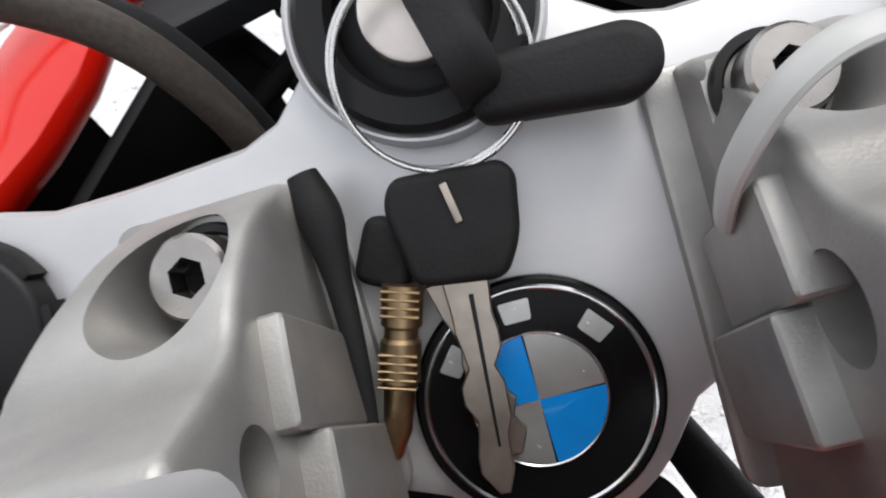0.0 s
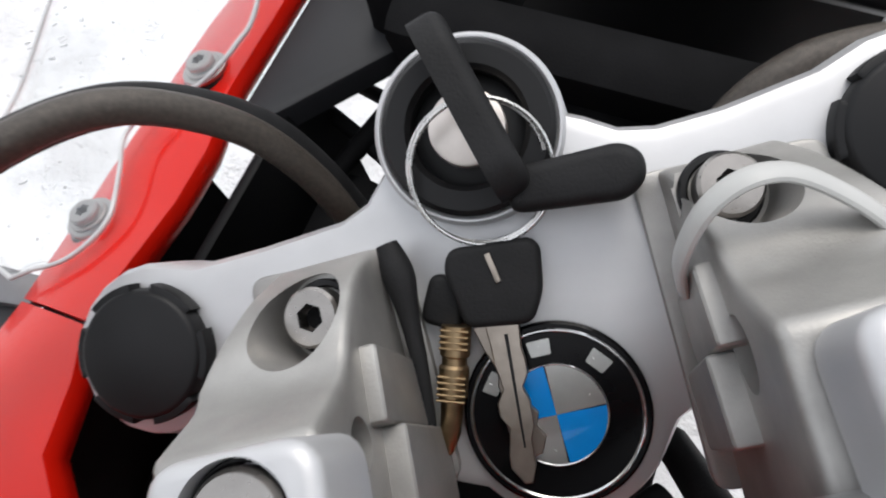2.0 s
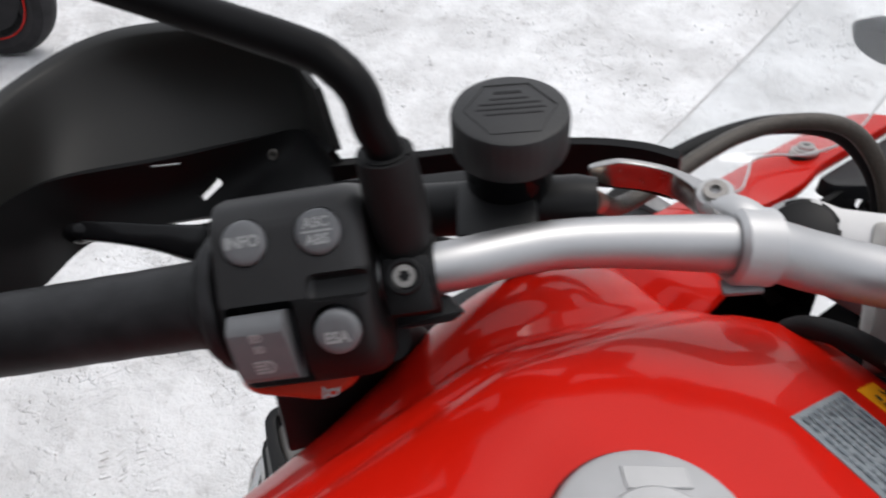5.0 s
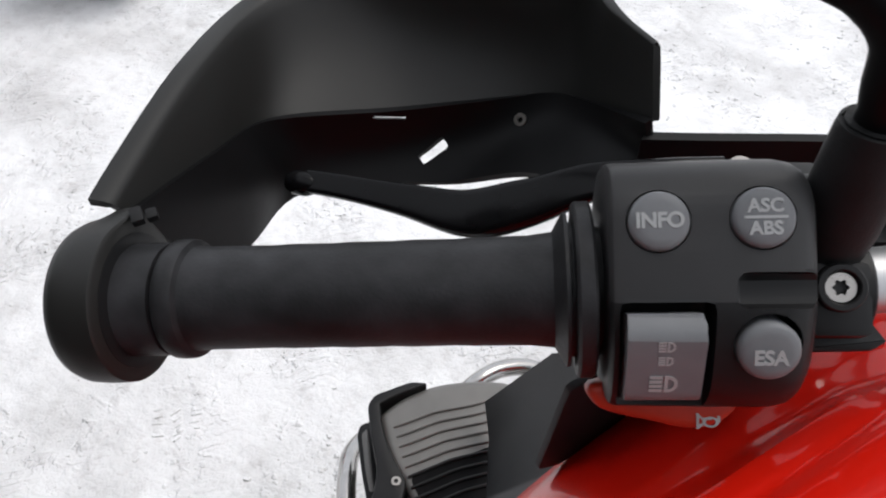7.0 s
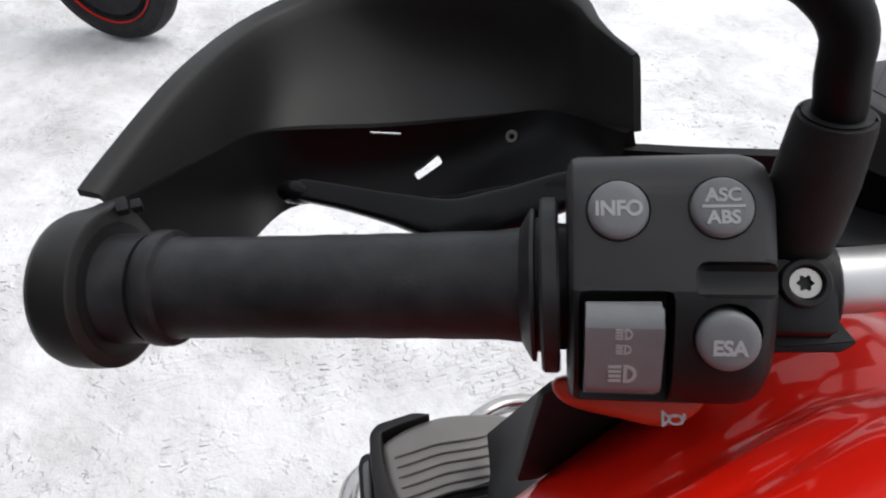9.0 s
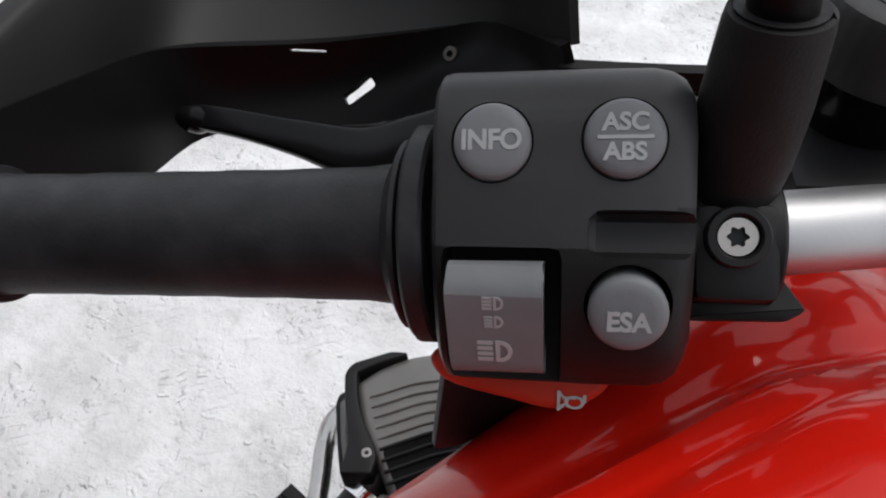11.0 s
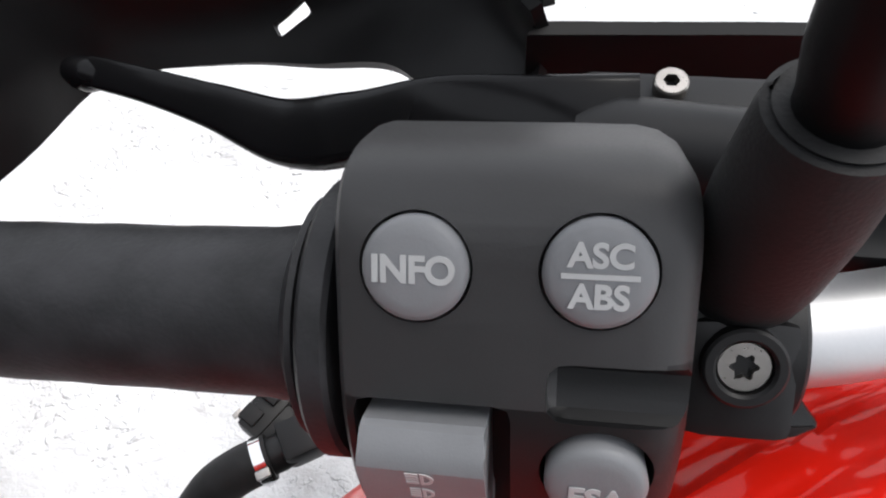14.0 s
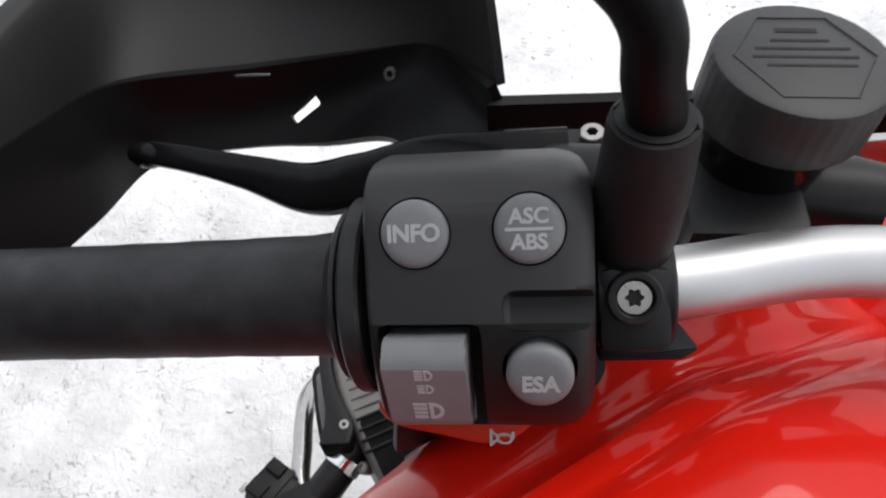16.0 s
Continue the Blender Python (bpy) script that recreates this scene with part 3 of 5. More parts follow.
def bar_clamp(cx):
    m = CLAMP @ axes((cx, -0.0080, 0.1108), (1, 0, 0), (0, 0.0573, -0.0155))
    body = slab(fillet([(-0.0150, -0.042), (0.0150, -0.042), (0.0155, 0.041), (-0.0155, 0.041)], 0.007, 5), -0.021, 0.0, m, 0.003, 3)
    c = P("bar_clamp", body, CAST, None, "silver cast handlebar clamp with two bolts")
    holes = [turned([(0, -0.0095), (0.0102, -0.0095), (0.0102, 0.01), (0, 0.01)], m @ T((0, s * 0.0296, 0)), 40) for s in (1, -1)]
    groove = [slab(fillet([(x - 0.0019, -0.018), (x + 0.0019, -0.018), (x + 0.0019, 0.018), (x - 0.0019, 0.018)], 0.0015), -0.0040, 0.01, m) for x in (-0.0042, 0.0042)]
    cut(c, *holes, *groove)
    for s in (1, -1):
        # black ring paints the shade in the gap round the bolt head
        P("bore_gap_shade", ring_band(0.0092, 0.0101, -0.0096, -0.0034, m @ T((0, s * 0.0296, 0)), 40, 0.0003), BLACK, c)
        socket_bolt(c, m @ T((0, s * 0.0296, -0.0008)), 0.0087)
        # notch drawn as a black triangle, its shade put into the colour
        P("notch", slab(fillet([(-0.0030, -s * 0.0006), (0.0030, -s * 0.0006), (0.0, -s * 0.0045)] if s < 0 else [(0.0030, -0.0006), (-0.0030, -0.0006), (0.0, -0.0045)], 0.0008), -0.003, 0.0003, m @ T((0, s * 0.0195, 0))), BLACK, c)
    for e in (-1, 1):
        for i in range(12):
            P("rib", box((0.0062, 0.0011, 0.0012), m @ T((e * 0.0107, -0.0225 + i * 0.0034, -0.0002)), 0.0003, 1), CAST, c)
    return c


bar_clamp(-0.0420)
bar_clamp(0.0655)

# ---- handlebar ----
bar_l, bar_r = at(CLAMP, -0.0420, -0.0135, 0.0902), at(CLAMP, 0.0655, -0.0135, 0.0902)
axis = (bar_r - bar_l).normalized()
grip_in, grip_out = Vector((-0.372, -0.1865, 1.1408)), Vector((-0.499, -0.2530, 1.1228))
grip_axis = (grip_out - grip_in).normalized()
bend = [bar_l - axis * 0.026, bar_l - axis * 0.048, Vector((-0.148, -0.048, 1.133))]
bend = [bend[0] * (1 - f) ** 2 + bend[1] * 2 * f * (1 - f) + bend[2] * f * f for f in (0, 0.25, 0.5, 0.75, 1)]
bar_path = spline([bar_r + axis * 0.16, bar_r + axis * 0.05, bar_r, bar_l, *bend, Vector((-0.182, -0.064, 1.138)), Vector((-0.235, -0.0985, 1.149)), grip_in - grip_axis * 0.105, grip_in - grip_axis * 0.06, grip_in, grip_out], 10)
rad = []
for p in bar_path:
    f = min(1, max(0, (p.x + 0.25) / 0.13))
    rad.append(0.0118 + 0.0037 * f * f * (3 - 2 * f) if p.x < 0.2 else 0.0155)
P("handlebar", tube(bar_path, rad, 32), BAR_ALU, None, "satin silver tapered aluminium handlebar")
g = along(grip_in, grip_out)
L = (grip_out - grip_in).length
gr = [(0.0125, -0.0150), (0.0316, -0.0150), (0.0326, -0.0140), (0.0326, -0.0094), (0.0316, -0.0084), (0.0250, -0.0080), (0.0250, -0.0068), (0.0284, -0.0064), (0.0286, -0.0050), (0.0262, -0.0036), (0.0216, -0.0010), (0.0206, 0.008)]
gr += [(0.0204 + 0.00015 * math.sin(i * 2.1), 0.02 + (L - 0.034) * i / 14) for i in range(1, 14)]
gr += [(0.0207, L - 0.0085), (0.0212, L - 0.0062), (0.0234, L - 0.0052), (0.0239, L - 0.004), (0.0241, L - 0.0005), (0.0239, L + 0.0018), (0.0230, L + 0.0030), (0.0205, L + 0.0034), (0.0205, L + 0.0046), (0.0226, L + 0.0050), (0.0228, L + 0.0070), (0.0228, L + 0.0190), (0.0235, L + 0.0225), (0.0, L + 0.0225)]
P("grip", turned(gr, g, 56), GRIP_RUBBER, None, "worn black rubber heated grip")
tip = g.inverted() @ Vector((-0.5415, -0.2435, 1.1440))
aim = math.degrees(math.atan2(tip.y, tip.x))
reach = math.hypot(tip.x, tip.y)
sections = []
for z, r_, far in ((0.0205, 0.0318, 0.99), (0.0213, 0.0330, 1.0), (0.0260, 0.0333, 1.0), (0.0310, 0.0333, 0.97), (0.0360, 0.0330, 0.90), (0.0395, 0.0315, 0.82), (0.0412, 0.0290, 0.74)):
    lean = math.acos(r_ / max(reach * far, r_ * 1.001))
    loop = []
    for i in range(64):
        f = 2 * math.pi * i / 64 - math.pi
        q = r_ / math.cos(max(0.0, lean - abs(f)))
        loop.append(g @ Vector((q * math.cos(f + radians(aim)), q * math.sin(f + radians(aim)), L + z)))
    sections.append(loop)
bar_end = P("bar_end", loft(sections, True), GUARD, None, "dark grey plastic bar end", 40)
P("end_recess", turned([(0, L + 0.0198), (0.0255, L + 0.0198), (0.0275, L + 0.0202), (0.0275, L + 0.0220), (0, L + 0.0220)], g, 48), BLACK, bar_end)

# ---- switch unit ----
BAR_SW = (-0.0227, -0.039)


def switch_unit():
    # side section (y, z): rounded over the top, flat face, undercut below
    sec = [(0.0225, -0.040), (0.0212, -0.018), (0.0165, -0.005), (0.007, 0.0004), (-0.006, 0.0005), (-0.020, 0.0), (-0.029, -0.0008), (-0.036, -0.0026), (-0.045, -0.0062), (-0.0550, -0.0118), (-0.0605, -0.0185), (-0.0635, -0.0275), (-0.061, -0.052), (-0.030, -0.070), (0.008, -0.064)]
    sec = [Vector((p[0], p[1])) for p in spline([(a, b, 0) for a, b in sec], 4, True)]
    rows = []
    for x, k in ((-0.0300, 0.88), (-0.0296, 0.94), (-0.0284, 0.985), (-0.0264, 1.0), (0.012, 1.0), (0.0250, 0.995), (0.0296, 0.970), (0.0325, 0.925), (0.0345, 0.850), (0.0350, 0.76)):
        rows.append([SWITCH @ Vector((x, -0.017 + (q[0] + 0.017) * k, -0.033 + (q[1] + 0.033) * k)) for q in sec])
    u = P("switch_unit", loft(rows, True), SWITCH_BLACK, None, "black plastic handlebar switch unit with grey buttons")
    tilt = Matrix.Rotation(radians(17), 4, "X")
    cut(u,
        box((0.0298, 0.0420, 0.030), SWITCH @ T((-0.0119, -0.0478, -0.0035)) @ Matrix.Rotation(radians(14), 4, "X"), 0.003),
        box((0.040, 0.0115, 0.014), SWITCH @ T((0.0290, -0.0232, 0.0015)) @ Matrix.Rotation(radians(-6), 4, "X"), 0.0045, 3),
        turned([(0, -0.018), (0.0106, -0.018), (0.0106, 0.02), (0, 0.02)], SWITCH @ T((0.0190, -0.0420, 0)) @ tilt),
        *[turned([(0, -0.006), (0.0102, -0.006), (0.0102, 0.02), (0, 0.02)], SWITCH @ T((x, y, 0))) for x, y in ((-0.0144, -0.0012), (0.0172, -0.0007))])
    # lower face and side recess in a darker black: their shade put into the colour
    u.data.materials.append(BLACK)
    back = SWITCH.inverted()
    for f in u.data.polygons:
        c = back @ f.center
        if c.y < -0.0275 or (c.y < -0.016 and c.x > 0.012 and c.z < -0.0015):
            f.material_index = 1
    for x, y, z, m, words in ((-0.0144, -0.0012, 0.0, Matrix(), ("INFO",)), (0.0172, -0.0007, 0.0, Matrix(), ("ASC", "ABS")), (0.0190, -0.0420, -0.0050, tilt, ("ESA",))):
        f = SWITCH @ T((x, y, z)) @ m
        b = P("button", turned([(0, -0.009), (0.0094, -0.009), (0.0096, 0.0010), (0.0092, 0.0020), (0.0082, 0.0027), (0.006, 0.0031), (0, 0.0032)], f, 48), GREY_BUTTON, u, "round grey plastic push button")
        if len(words) == 1:
            letters("lettering", words[0], 0.0064, f @ T((0, 0 if words[0] == "INFO" else -0.0018, 0.0032)) @ Matrix.Diagonal((1.02, 1.05, 1, 1)), WHITE_INK, b, 0.98)
        else:
            for w, yy in zip(words, (0.0034, -0.0036)):
                letters("lettering", w, 0.0058, f @ T((0, yy, 0.0032)), WHITE_INK, b, 1.0)
            bars("divider", [(0, 0, 0.0128, 0.0009)], f @ T((0, 0, 0.0031)), WHITE_INK, b, 0.0003)
    # rocker: two faces that meet in a ridge, as a bent block
    prof = fillet([(-0.0303, 0.0018), (-0.0380, 0.0046), (-0.0510, -0.0040), (-0.0592, -0.0096), (-0.0600, -0.021), (-0.0303, -0.018)], [0.0030, 0.0030, 0.005, 0.003, 0, 0], 3)
    rot = Matrix(((0, 0, 1, 0), (1, 0, 0, 0), (0, 1, 0, 0), (0, 0, 0, 1)))
    bm = slab(prof, -0.0246, -0.0016, SWITCH @ rot)
    bmesh.ops.bevel(bm, geom=[e for e in bm.edges if e.calc_face_angle(0) > 1.2], offset=0.0005, segments=2, profile=0.5, affect="EDGES")
    rk = P("rocker", bm, GREY_BUTTON, u, "grey headlight rocker switch", 20)
    face = SWITCH @ axes((-0.0131, -0.0380, 0.0042), (1, 0, 0), (0, 0.0212, 0.0138))
    for (y, k) in ((-0.0178, 1.6), (-0.0086, 0.85), (-0.0030, 0.95)):
        lamp_icon(rk, face @ T((0, y, 0.0003)), k)
    # horn button below the unit
    hb = spline([(-0.034, -0.057, 0), (-0.010, -0.055, 0), (0.012, -0.056, 0), (0.0180, -0.0605, 0), (0.0130, -0.0682, 0), (0.002, -0.0722, 0), (-0.012, -0.0700, 0), (-0.031, -0.0655, 0)], 4, True)
    h = P("horn_button", slab([(p.x, p.y) for p in hb], -0.044, -0.0295, SWITCH, 0.003, 3), RED_BUTTON, u, "translucent red horn button")
    horn = SWITCH @ T((0.0062, -0.0690, -0.0293))
    bell = [(-0.0042, -0.0030), (-0.0042, 0.0026), (-0.0036, 0.0026), (-0.0022, 0.0010), (0.0010, 0.0010), (0.0010, 0.0003), (-0.0024, 0.0003), (-0.0032, 0.0012), (-0.0034, -0.0014), (-0.0020, -0.0008), (-0.0020, -0.0016), (-0.0036, -0.0030)]
    P("horn_mark", slab(bell, 0.0, 0.0002, horn), WHITE_INK, h)
    P("horn_loop", ring_band(0.0013, 0.0021, 0.0, 0.0002, horn @ T((0.0006, -0.0005, 0)) @ Matrix.Diagonal((1.35, 0.9, 1, 1)), 28, 0.00005), WHITE_INK, h)
    bars("horn_tail", [(0.0034, 0.0006, 0.0010, 0.0022)], horn, WHITE_INK, h)
    return u


def lamp_icon(parent, m, k):
    """A headlamp sign: a half round outline with light bars beside it."""
    pts = arc(0.0006 * k, 0, 0.0021 * k, -90, 90, 10)
    inner = arc(0.0006 * k, 0, 0.0014 * k, 90, -90, 10)
    half = slab(pts + inner, 0, 0.0002, m)
    part("lamp_mark", half, WHITE_INK, parent)
    bars("beam_mark", [(0.0004 * k, 0, 0.0007 * k, 0.0042 * k)] + [(-0.0016 * k, (i - 1.5) * 0.0011 * k, 0.0025 * k, 0.0007 * k) for i in range(4)], m, WHITE_INK, parent)


UNIT = switch_unit()
m = along(at(SWITCH, -0.0325, *BAR_SW), at(SWITCH, -0.06, *BAR_SW))
P("grip_collar", turned([(0.0125, -0.004), (0.0235, -0.004), (0.0240, 0.001), (0.0238, 0.0060), (0.0225, 0.007), (0.0125, 0.007)], m, 48), BLACK, UNIT)

# ---- mirror mount ----
MC = axes(at(SWITCH, 0.0485, *BAR_SW), SWITCH.col[0].to_3d(), SWITCH.col[1].to_3d())
mc = P("mirror_clamp", tube([MC @ Vector((x, 0, 0)) for x in (-0.0125, -0.0115, 0.0105, 0.0115)], [0.0175, 0.0185, 0.0185, 0.0175], 36), BLACK, None, "black mirror clamp bolted round the handlebar")
P("clamp_lug", box((0.022, 0.026, 0.030), MC @ T((-0.001, -0.004, 0.004)), 0.004), BLACK, mc)
P("clamp_foot", slab(fillet([(-0.0110, -0.0232), (0.0150, -0.0226), (0.0205, -0.0192), (0.0140, -0.0105), (-0.0110, -0.0105)], 0.0015), -0.006, 0.0040, MC, 0.0015, 2), BLACK, mc)
bolt = MC @ T((-0.0015, 0.0, 0.0215))
P("bolt_seat", ring_band(0.0055, 0.0082, -0.006, 0.0005, bolt, 32), BLACK, mc)
socket_bolt(mc, bolt @ T((0, 0, -0.001)), 0.0055, torx=True)
s0, s1 = Vector((-0.2920, -0.1375, 1.158)), Vector((-0.2972, -0.1358, 1.2155))
d = s1 - s0
P("mirror_boot", tube([s0, s0 + d * 0.10, s0 + d * 0.30, s0 + d * 0.60, s0 + d * 0.93, s0 + d * 0.985, s1, s1 - d * 0.04], [0.0100, 0.0118, 0.0131, 0.0132, 0.0121, 0.0116, 0.0102, 0.0092], 36), RUBBER, mc, "black rubber boot of the mirror stem")
stem = spline([s0 + d * 0.8, s1 + d * 0.02, (-0.3003, -0.1375, 1.2280), (-0.3035, -0.1365, 1.2400), (-0.3120, -0.1350, 1.2480), (-0.3270, -0.1340, 1.2530), (-0.376, -0.1380, 1.2620), (-0.46, -0.1455, 1.2765), (-0.56, -0.1545, 1.2935)], 8)
P("mirror_stem", tube(stem, 0.0076, 24), SATIN_BLACK, mc, "bent black steel mirror stem")

# ---- clutch master cylinder, lever and reservoir ----
R0 = Vector((-0.2700, -0.0680, 1.1975))
mcyl = P("master_cylinder", merged(
    tube([Vector((-0.345, -0.098, 1.128)), Vector((-0.335, -0.094, 1.130)), Vector((-0.235, -0.060, 1.143)), Vector((-0.226, -0.057, 1.144))], [0.012, 0.0145, 0.0145, 0.0125], 28),
    box((0.060, 0.034, 0.010), axes((-0.322, -0.076, 1.128), (0.9, 0.38, 0.12), (-0.3, 0.9, 0)), 0.003),
    box((0.040, 0.040, 0.022), axes((-0.268, -0.088, 1.145), (0.9, 0.42, 0.1), (-0.3, 0.9, 0)), 0.005)), BLACK, None, "black clutch master cylinder on the handlebar")
socket_bolt(mcyl, axes((-0.3305, -0.0690, 1.1368), (0.9, 0.38, 0.1), (-0.3, 0.9, 0.05)), 0.0052, "bright lever pivot bolt")
lever = spline([(-0.335, -0.084, 1.138), (-0.358, -0.098, 1.137), (-0.386, -0.109, 1.129), (-0.413, -0.120, 1.111), (-0.440, -0.127, 1.096), (-0.475, -0.130, 1.090), (-0.510, -0.136, 1.087), (-0.535, -0.142, 1.085)], 8)
rad = [0.0085 + 0.0052 * math.exp(-((i / (len(lever) - 1) - 0.52) / 0.19) ** 2) - 0.002 * (i / (len(lever) - 1)) for i in range(len(lever))]
rows = []
for i, (p, r_) in enumerate(zip(lever, rad)):
    t = (lever[min(i + 1, len(lever) - 1)] - lever[max(i - 1, 0)]).normalized()
    side = t.cross(Vector((-0.1, -0.55, 0.83))).normalized()
    up = side.cross(t)
    rows.append([p + side * a + up * b for a, b in fillet([(-r_, -r_ * 0.5), (r_, -r_ * 0.5), (r_, r_ * 0.5), (-r_, r_ * 0.5)], r_ * 0.35, 3)])
lv = P("clutch_lever", loft(rows, True), BLACK_GLOSS, None, "glossy black clutch lever", 50)
P("lever_rest", turned([(0, 0), (0.0048, 0), (0.0042, 0.0035), (0, 0.0038)], along((-0.4355, -0.1255, 1.0975), (-0.433, -0.135, 1.1115)), 20), CAST_WARM, lv)
P("lever_ball", turned([(0, -0.009), (0.005, -0.008), (0.0072, -0.003), (0.0072, 0.004), (0.005, 0.009), (0, 0.0100)], along((-0.538, -0.143, 1.083), (-0.55, -0.146, 1.082)), 24), BLACK_GLOSS, lv)

res = P("fluid_reservoir", turned([(0, -0.052), (0.017, -0.052), (0.0212, -0.047), (0.0226, -0.034), (0.0232, -0.0265), (0.0246, -0.0245), (0.0248, -0.0215)], T(R0), 48), BLACK_GLOSS, None, "smoked fluid reservoir with black screw cap")
cap = P("screw_cap", turned([(0.0250, -0.0222), (0.0276, -0.0222), (0.0284, -0.020), (0.0281, -0.003), (0.0271, -0.0008), (0.0252, 0.0), (0, 0.0)], T(R0), 160, 40, 0.006), SWITCH_BLACK, res, "black ribbed screw cap")
CAPM = T(R0) @ Matrix.Rotation(radians(28), 4, "Z")
P("cap_rib", ring_band(0.0215, 0.0221, -0.0005, 0.0004, CAPM, 6, 0.0001), SWITCH_BLACK, cap)
bars("cap_print", [(0, 0.0125, 0.013, 0.0020), (0, 0.0075, 0.018, 0.0011), (0, 0.0035, 0.029, 0.0011), (0, -0.0005, 0.032, 0.0011), (0.001, -0.0045, 0.027, 0.0011)], CAPM, RUBBER, cap, 0.0002)

# ---- hand guard ----
def hand_guard():
    low = spline([(-0.5410, -0.2400, 1.1385), (-0.560, -0.179, 1.118), (-0.575, -0.120, 1.096), (-0.5292, -0.0649, 1.0878), (-0.4851, -0.0373, 1.0934), (-0.442, -0.024, 1.106), (-0.408, -0.042, 1.122), (-0.374, -0.071, 1.144)], 6)
    top = spline([(-0.5415, -0.2435, 1.1455), (-0.577, -0.164, 1.150), (-0.607, -0.084, 1.143), (-0.588, -0.030, 1.148), (-0.520, -0.007, 1.158), (-0.450, -0.009, 1.171), (-0.412, -0.043, 1.176), (-0.3840, -0.0645, 1.1775)], 6)
    rows = []
    n = len(low)
    for i, (a, b) in enumerate(zip(low, top)):
        f = math.sin(math.pi * i / (n - 1))
        out = Vector((-0.2, 0.9, -0.3)) * (0.012 * f)
        row = []
        for j in range(9):
            s = j / 8
            row.append(a.lerp(b, s) + out * math.sin(math.pi * s))
        up = (b - a).normalized()
        e = min(i, n - 10)
        run = top[e + 1] - top[max(e - 1, 0)]
        away = Vector((-run.y, run.x, 0)).normalized()
        if away.dot(b - Vector((-0.43, -0.17, b.z))) < 0:
            away = -away
        roll = max(0.3, min(1.0, (n - 1 - i) / 14))
        for q in (0.25, 0.5, 0.75, 1.0):
            row.append(b + up * (0.0045 * roll * math.sin(q * 1.57)) + away * (0.0085 * roll * (1 - math.cos(q * 1.57))))
        rows.append(row)
    bm = thicken(loft(rows), 0.0038)
    g = P("hand_guard", bm, GUARD, None, "dark grey plastic hand guard", 50)
    # black carrier below the shell, closed round to the bar end
    a = spline([(-0.5410, -0.2400, 1.1365), (-0.560, -0.179, 1.117), (-0.576, -0.119, 1.096), (-0.5292, -0.0649, 1.0878), (-0.4851, -0.0373, 1.0934), (-0.442, -0.024, 1.106), (-0.408, -0.042, 1.122), (-0.374, -0.071, 1.144)], 6)
    b = spline([(-0.537, -0.240, 1.078), (-0.549, -0.185, 1.064), (-0.565, -0.130, 1.049), (-0.525, -0.088, 1.045), (-0.478, -0.073, 1.057), (-0.432, -0.077, 1.087), (-0.398, -0.090, 1.103), (-0.366, -0.086, 1.112)], 6)
    bm = thicken(loft([[p.lerp(q, s) + Vector((0, 0.010, -0.004)) * math.sin(math.pi * s) for s in (-0.05, 0, 0.2, 0.4, 0.6, 0.8, 1.0)] for p, q in zip(a, b)]), 0.004)
    c = P("guard_carrier", bm, SATIN_BLACK, g, "black inner carrier of the hand guard")
    s = axes((-0.5035, -0.058, 1.060), Vector((0.011, 0.015, 0.010)), Vector((-0.6, 0.3, 0.2)))
    slit = axes((-0.529, -0.0699, 1.0855), (0.0168, 0.0098, -0.001), (-0.31, -0.06, 0.25))
    cut(c, box((0.020, 0.0075, 0.05), s, 0.002), box((0.0195, 0.0015, 0.05), slit))
    socket_bolt(c, along((-0.4557, -0.0385, 1.0930), (-0.45, -0.10, 1.14)), 0.0040, "small bright screw")
    return g


HAND_GUARD = hand_guard()
P("guard_clip", merged(box((0.0050, 0.0075, 0.004), axes((-0.5275, -0.2440, 1.1470), (0.5, 0.8, 0), (-0.8, 0.5, 0.2)), 0.001), box((0.0045, 0.0050, 0.004), axes((-0.5235, -0.2400, 1.1465), (0.5, 0.8, 0), (-0.8, 0.5, 0.2)), 0.001)), RUBBER, HAND_GUARD, "black plastic clip of the guard")
brace = spline([(-0.376, -0.072, 1.128), (-0.345, -0.045, 1.122), (-0.300, -0.012, 1.118), (-0.255, 0.008, 1.120), (-0.220, 0.013, 1.123), (-0.196, 0.008, 1.126)], 8)
rows = []
for i, p in enumerate(brace):
    h = 0.030 - 0.008 * i / (len(brace) - 1)
    rows.append([p + Vector((0, 0.003, 0.008)), p + Vector((0.002, 0.006, -h * 0.5)), p + Vector((0, 0.003, -h)), p + Vector((0.002, -0.004, -h)), p + Vector((0.002, -0.005, -h * 0.4)), p + Vector((0, -0.004, 0.008))])
P("guard_brace", loft(rows, True), SATIN_BLACK, HAND_GUARD, "black plastic brace of the hand guard", 50)

# ---- bracket of the guard on the bar ----
BK = along(Vector((-0.1520, -0.0498, 1.1336)), Vector((-0.182, -0.064, 1.138)))
br = P("guard_bracket", ring_band(0.0140, 0.0196, -0.0100, 0.0100, BK, 48, 0.0025), CAST, None, "silver clamp bracket holding the hand guard")
gb = Vector((-0.1735, -0.0325, 1.1485))
arm = spline([(-0.160, -0.046, 1.140), (-0.172, -0.034, 1.139), (-0.184, -0.022, 1.135), (-0.200, -0.014, 1.132), (-0.220, -0.016, 1.132), (-0.240, -0.022, 1.132)], 8)
rows = []
for i, p in enumerate(arm):
    f = i / (len(arm) - 1)
    w, h = 0.0080 - 0.0058 * min(1, f * 1.8), 0.0065 + 0.0030 * f - 0.0060 * max(0, f - 0.85) / 0.15
    t = (arm[min(i + 1, len(arm) - 1)] - arm[max(i - 1, 0)]).normalized()
    n = t.cross(Vector((0, 0, 1))).normalized()
    q = fillet([(-w, -h), (w, -h), (w, h), (-w, h)], 0.0009, 3)
    rows.append([p + n * a + Vector((0, 0, 1)) * b for a, b in q])
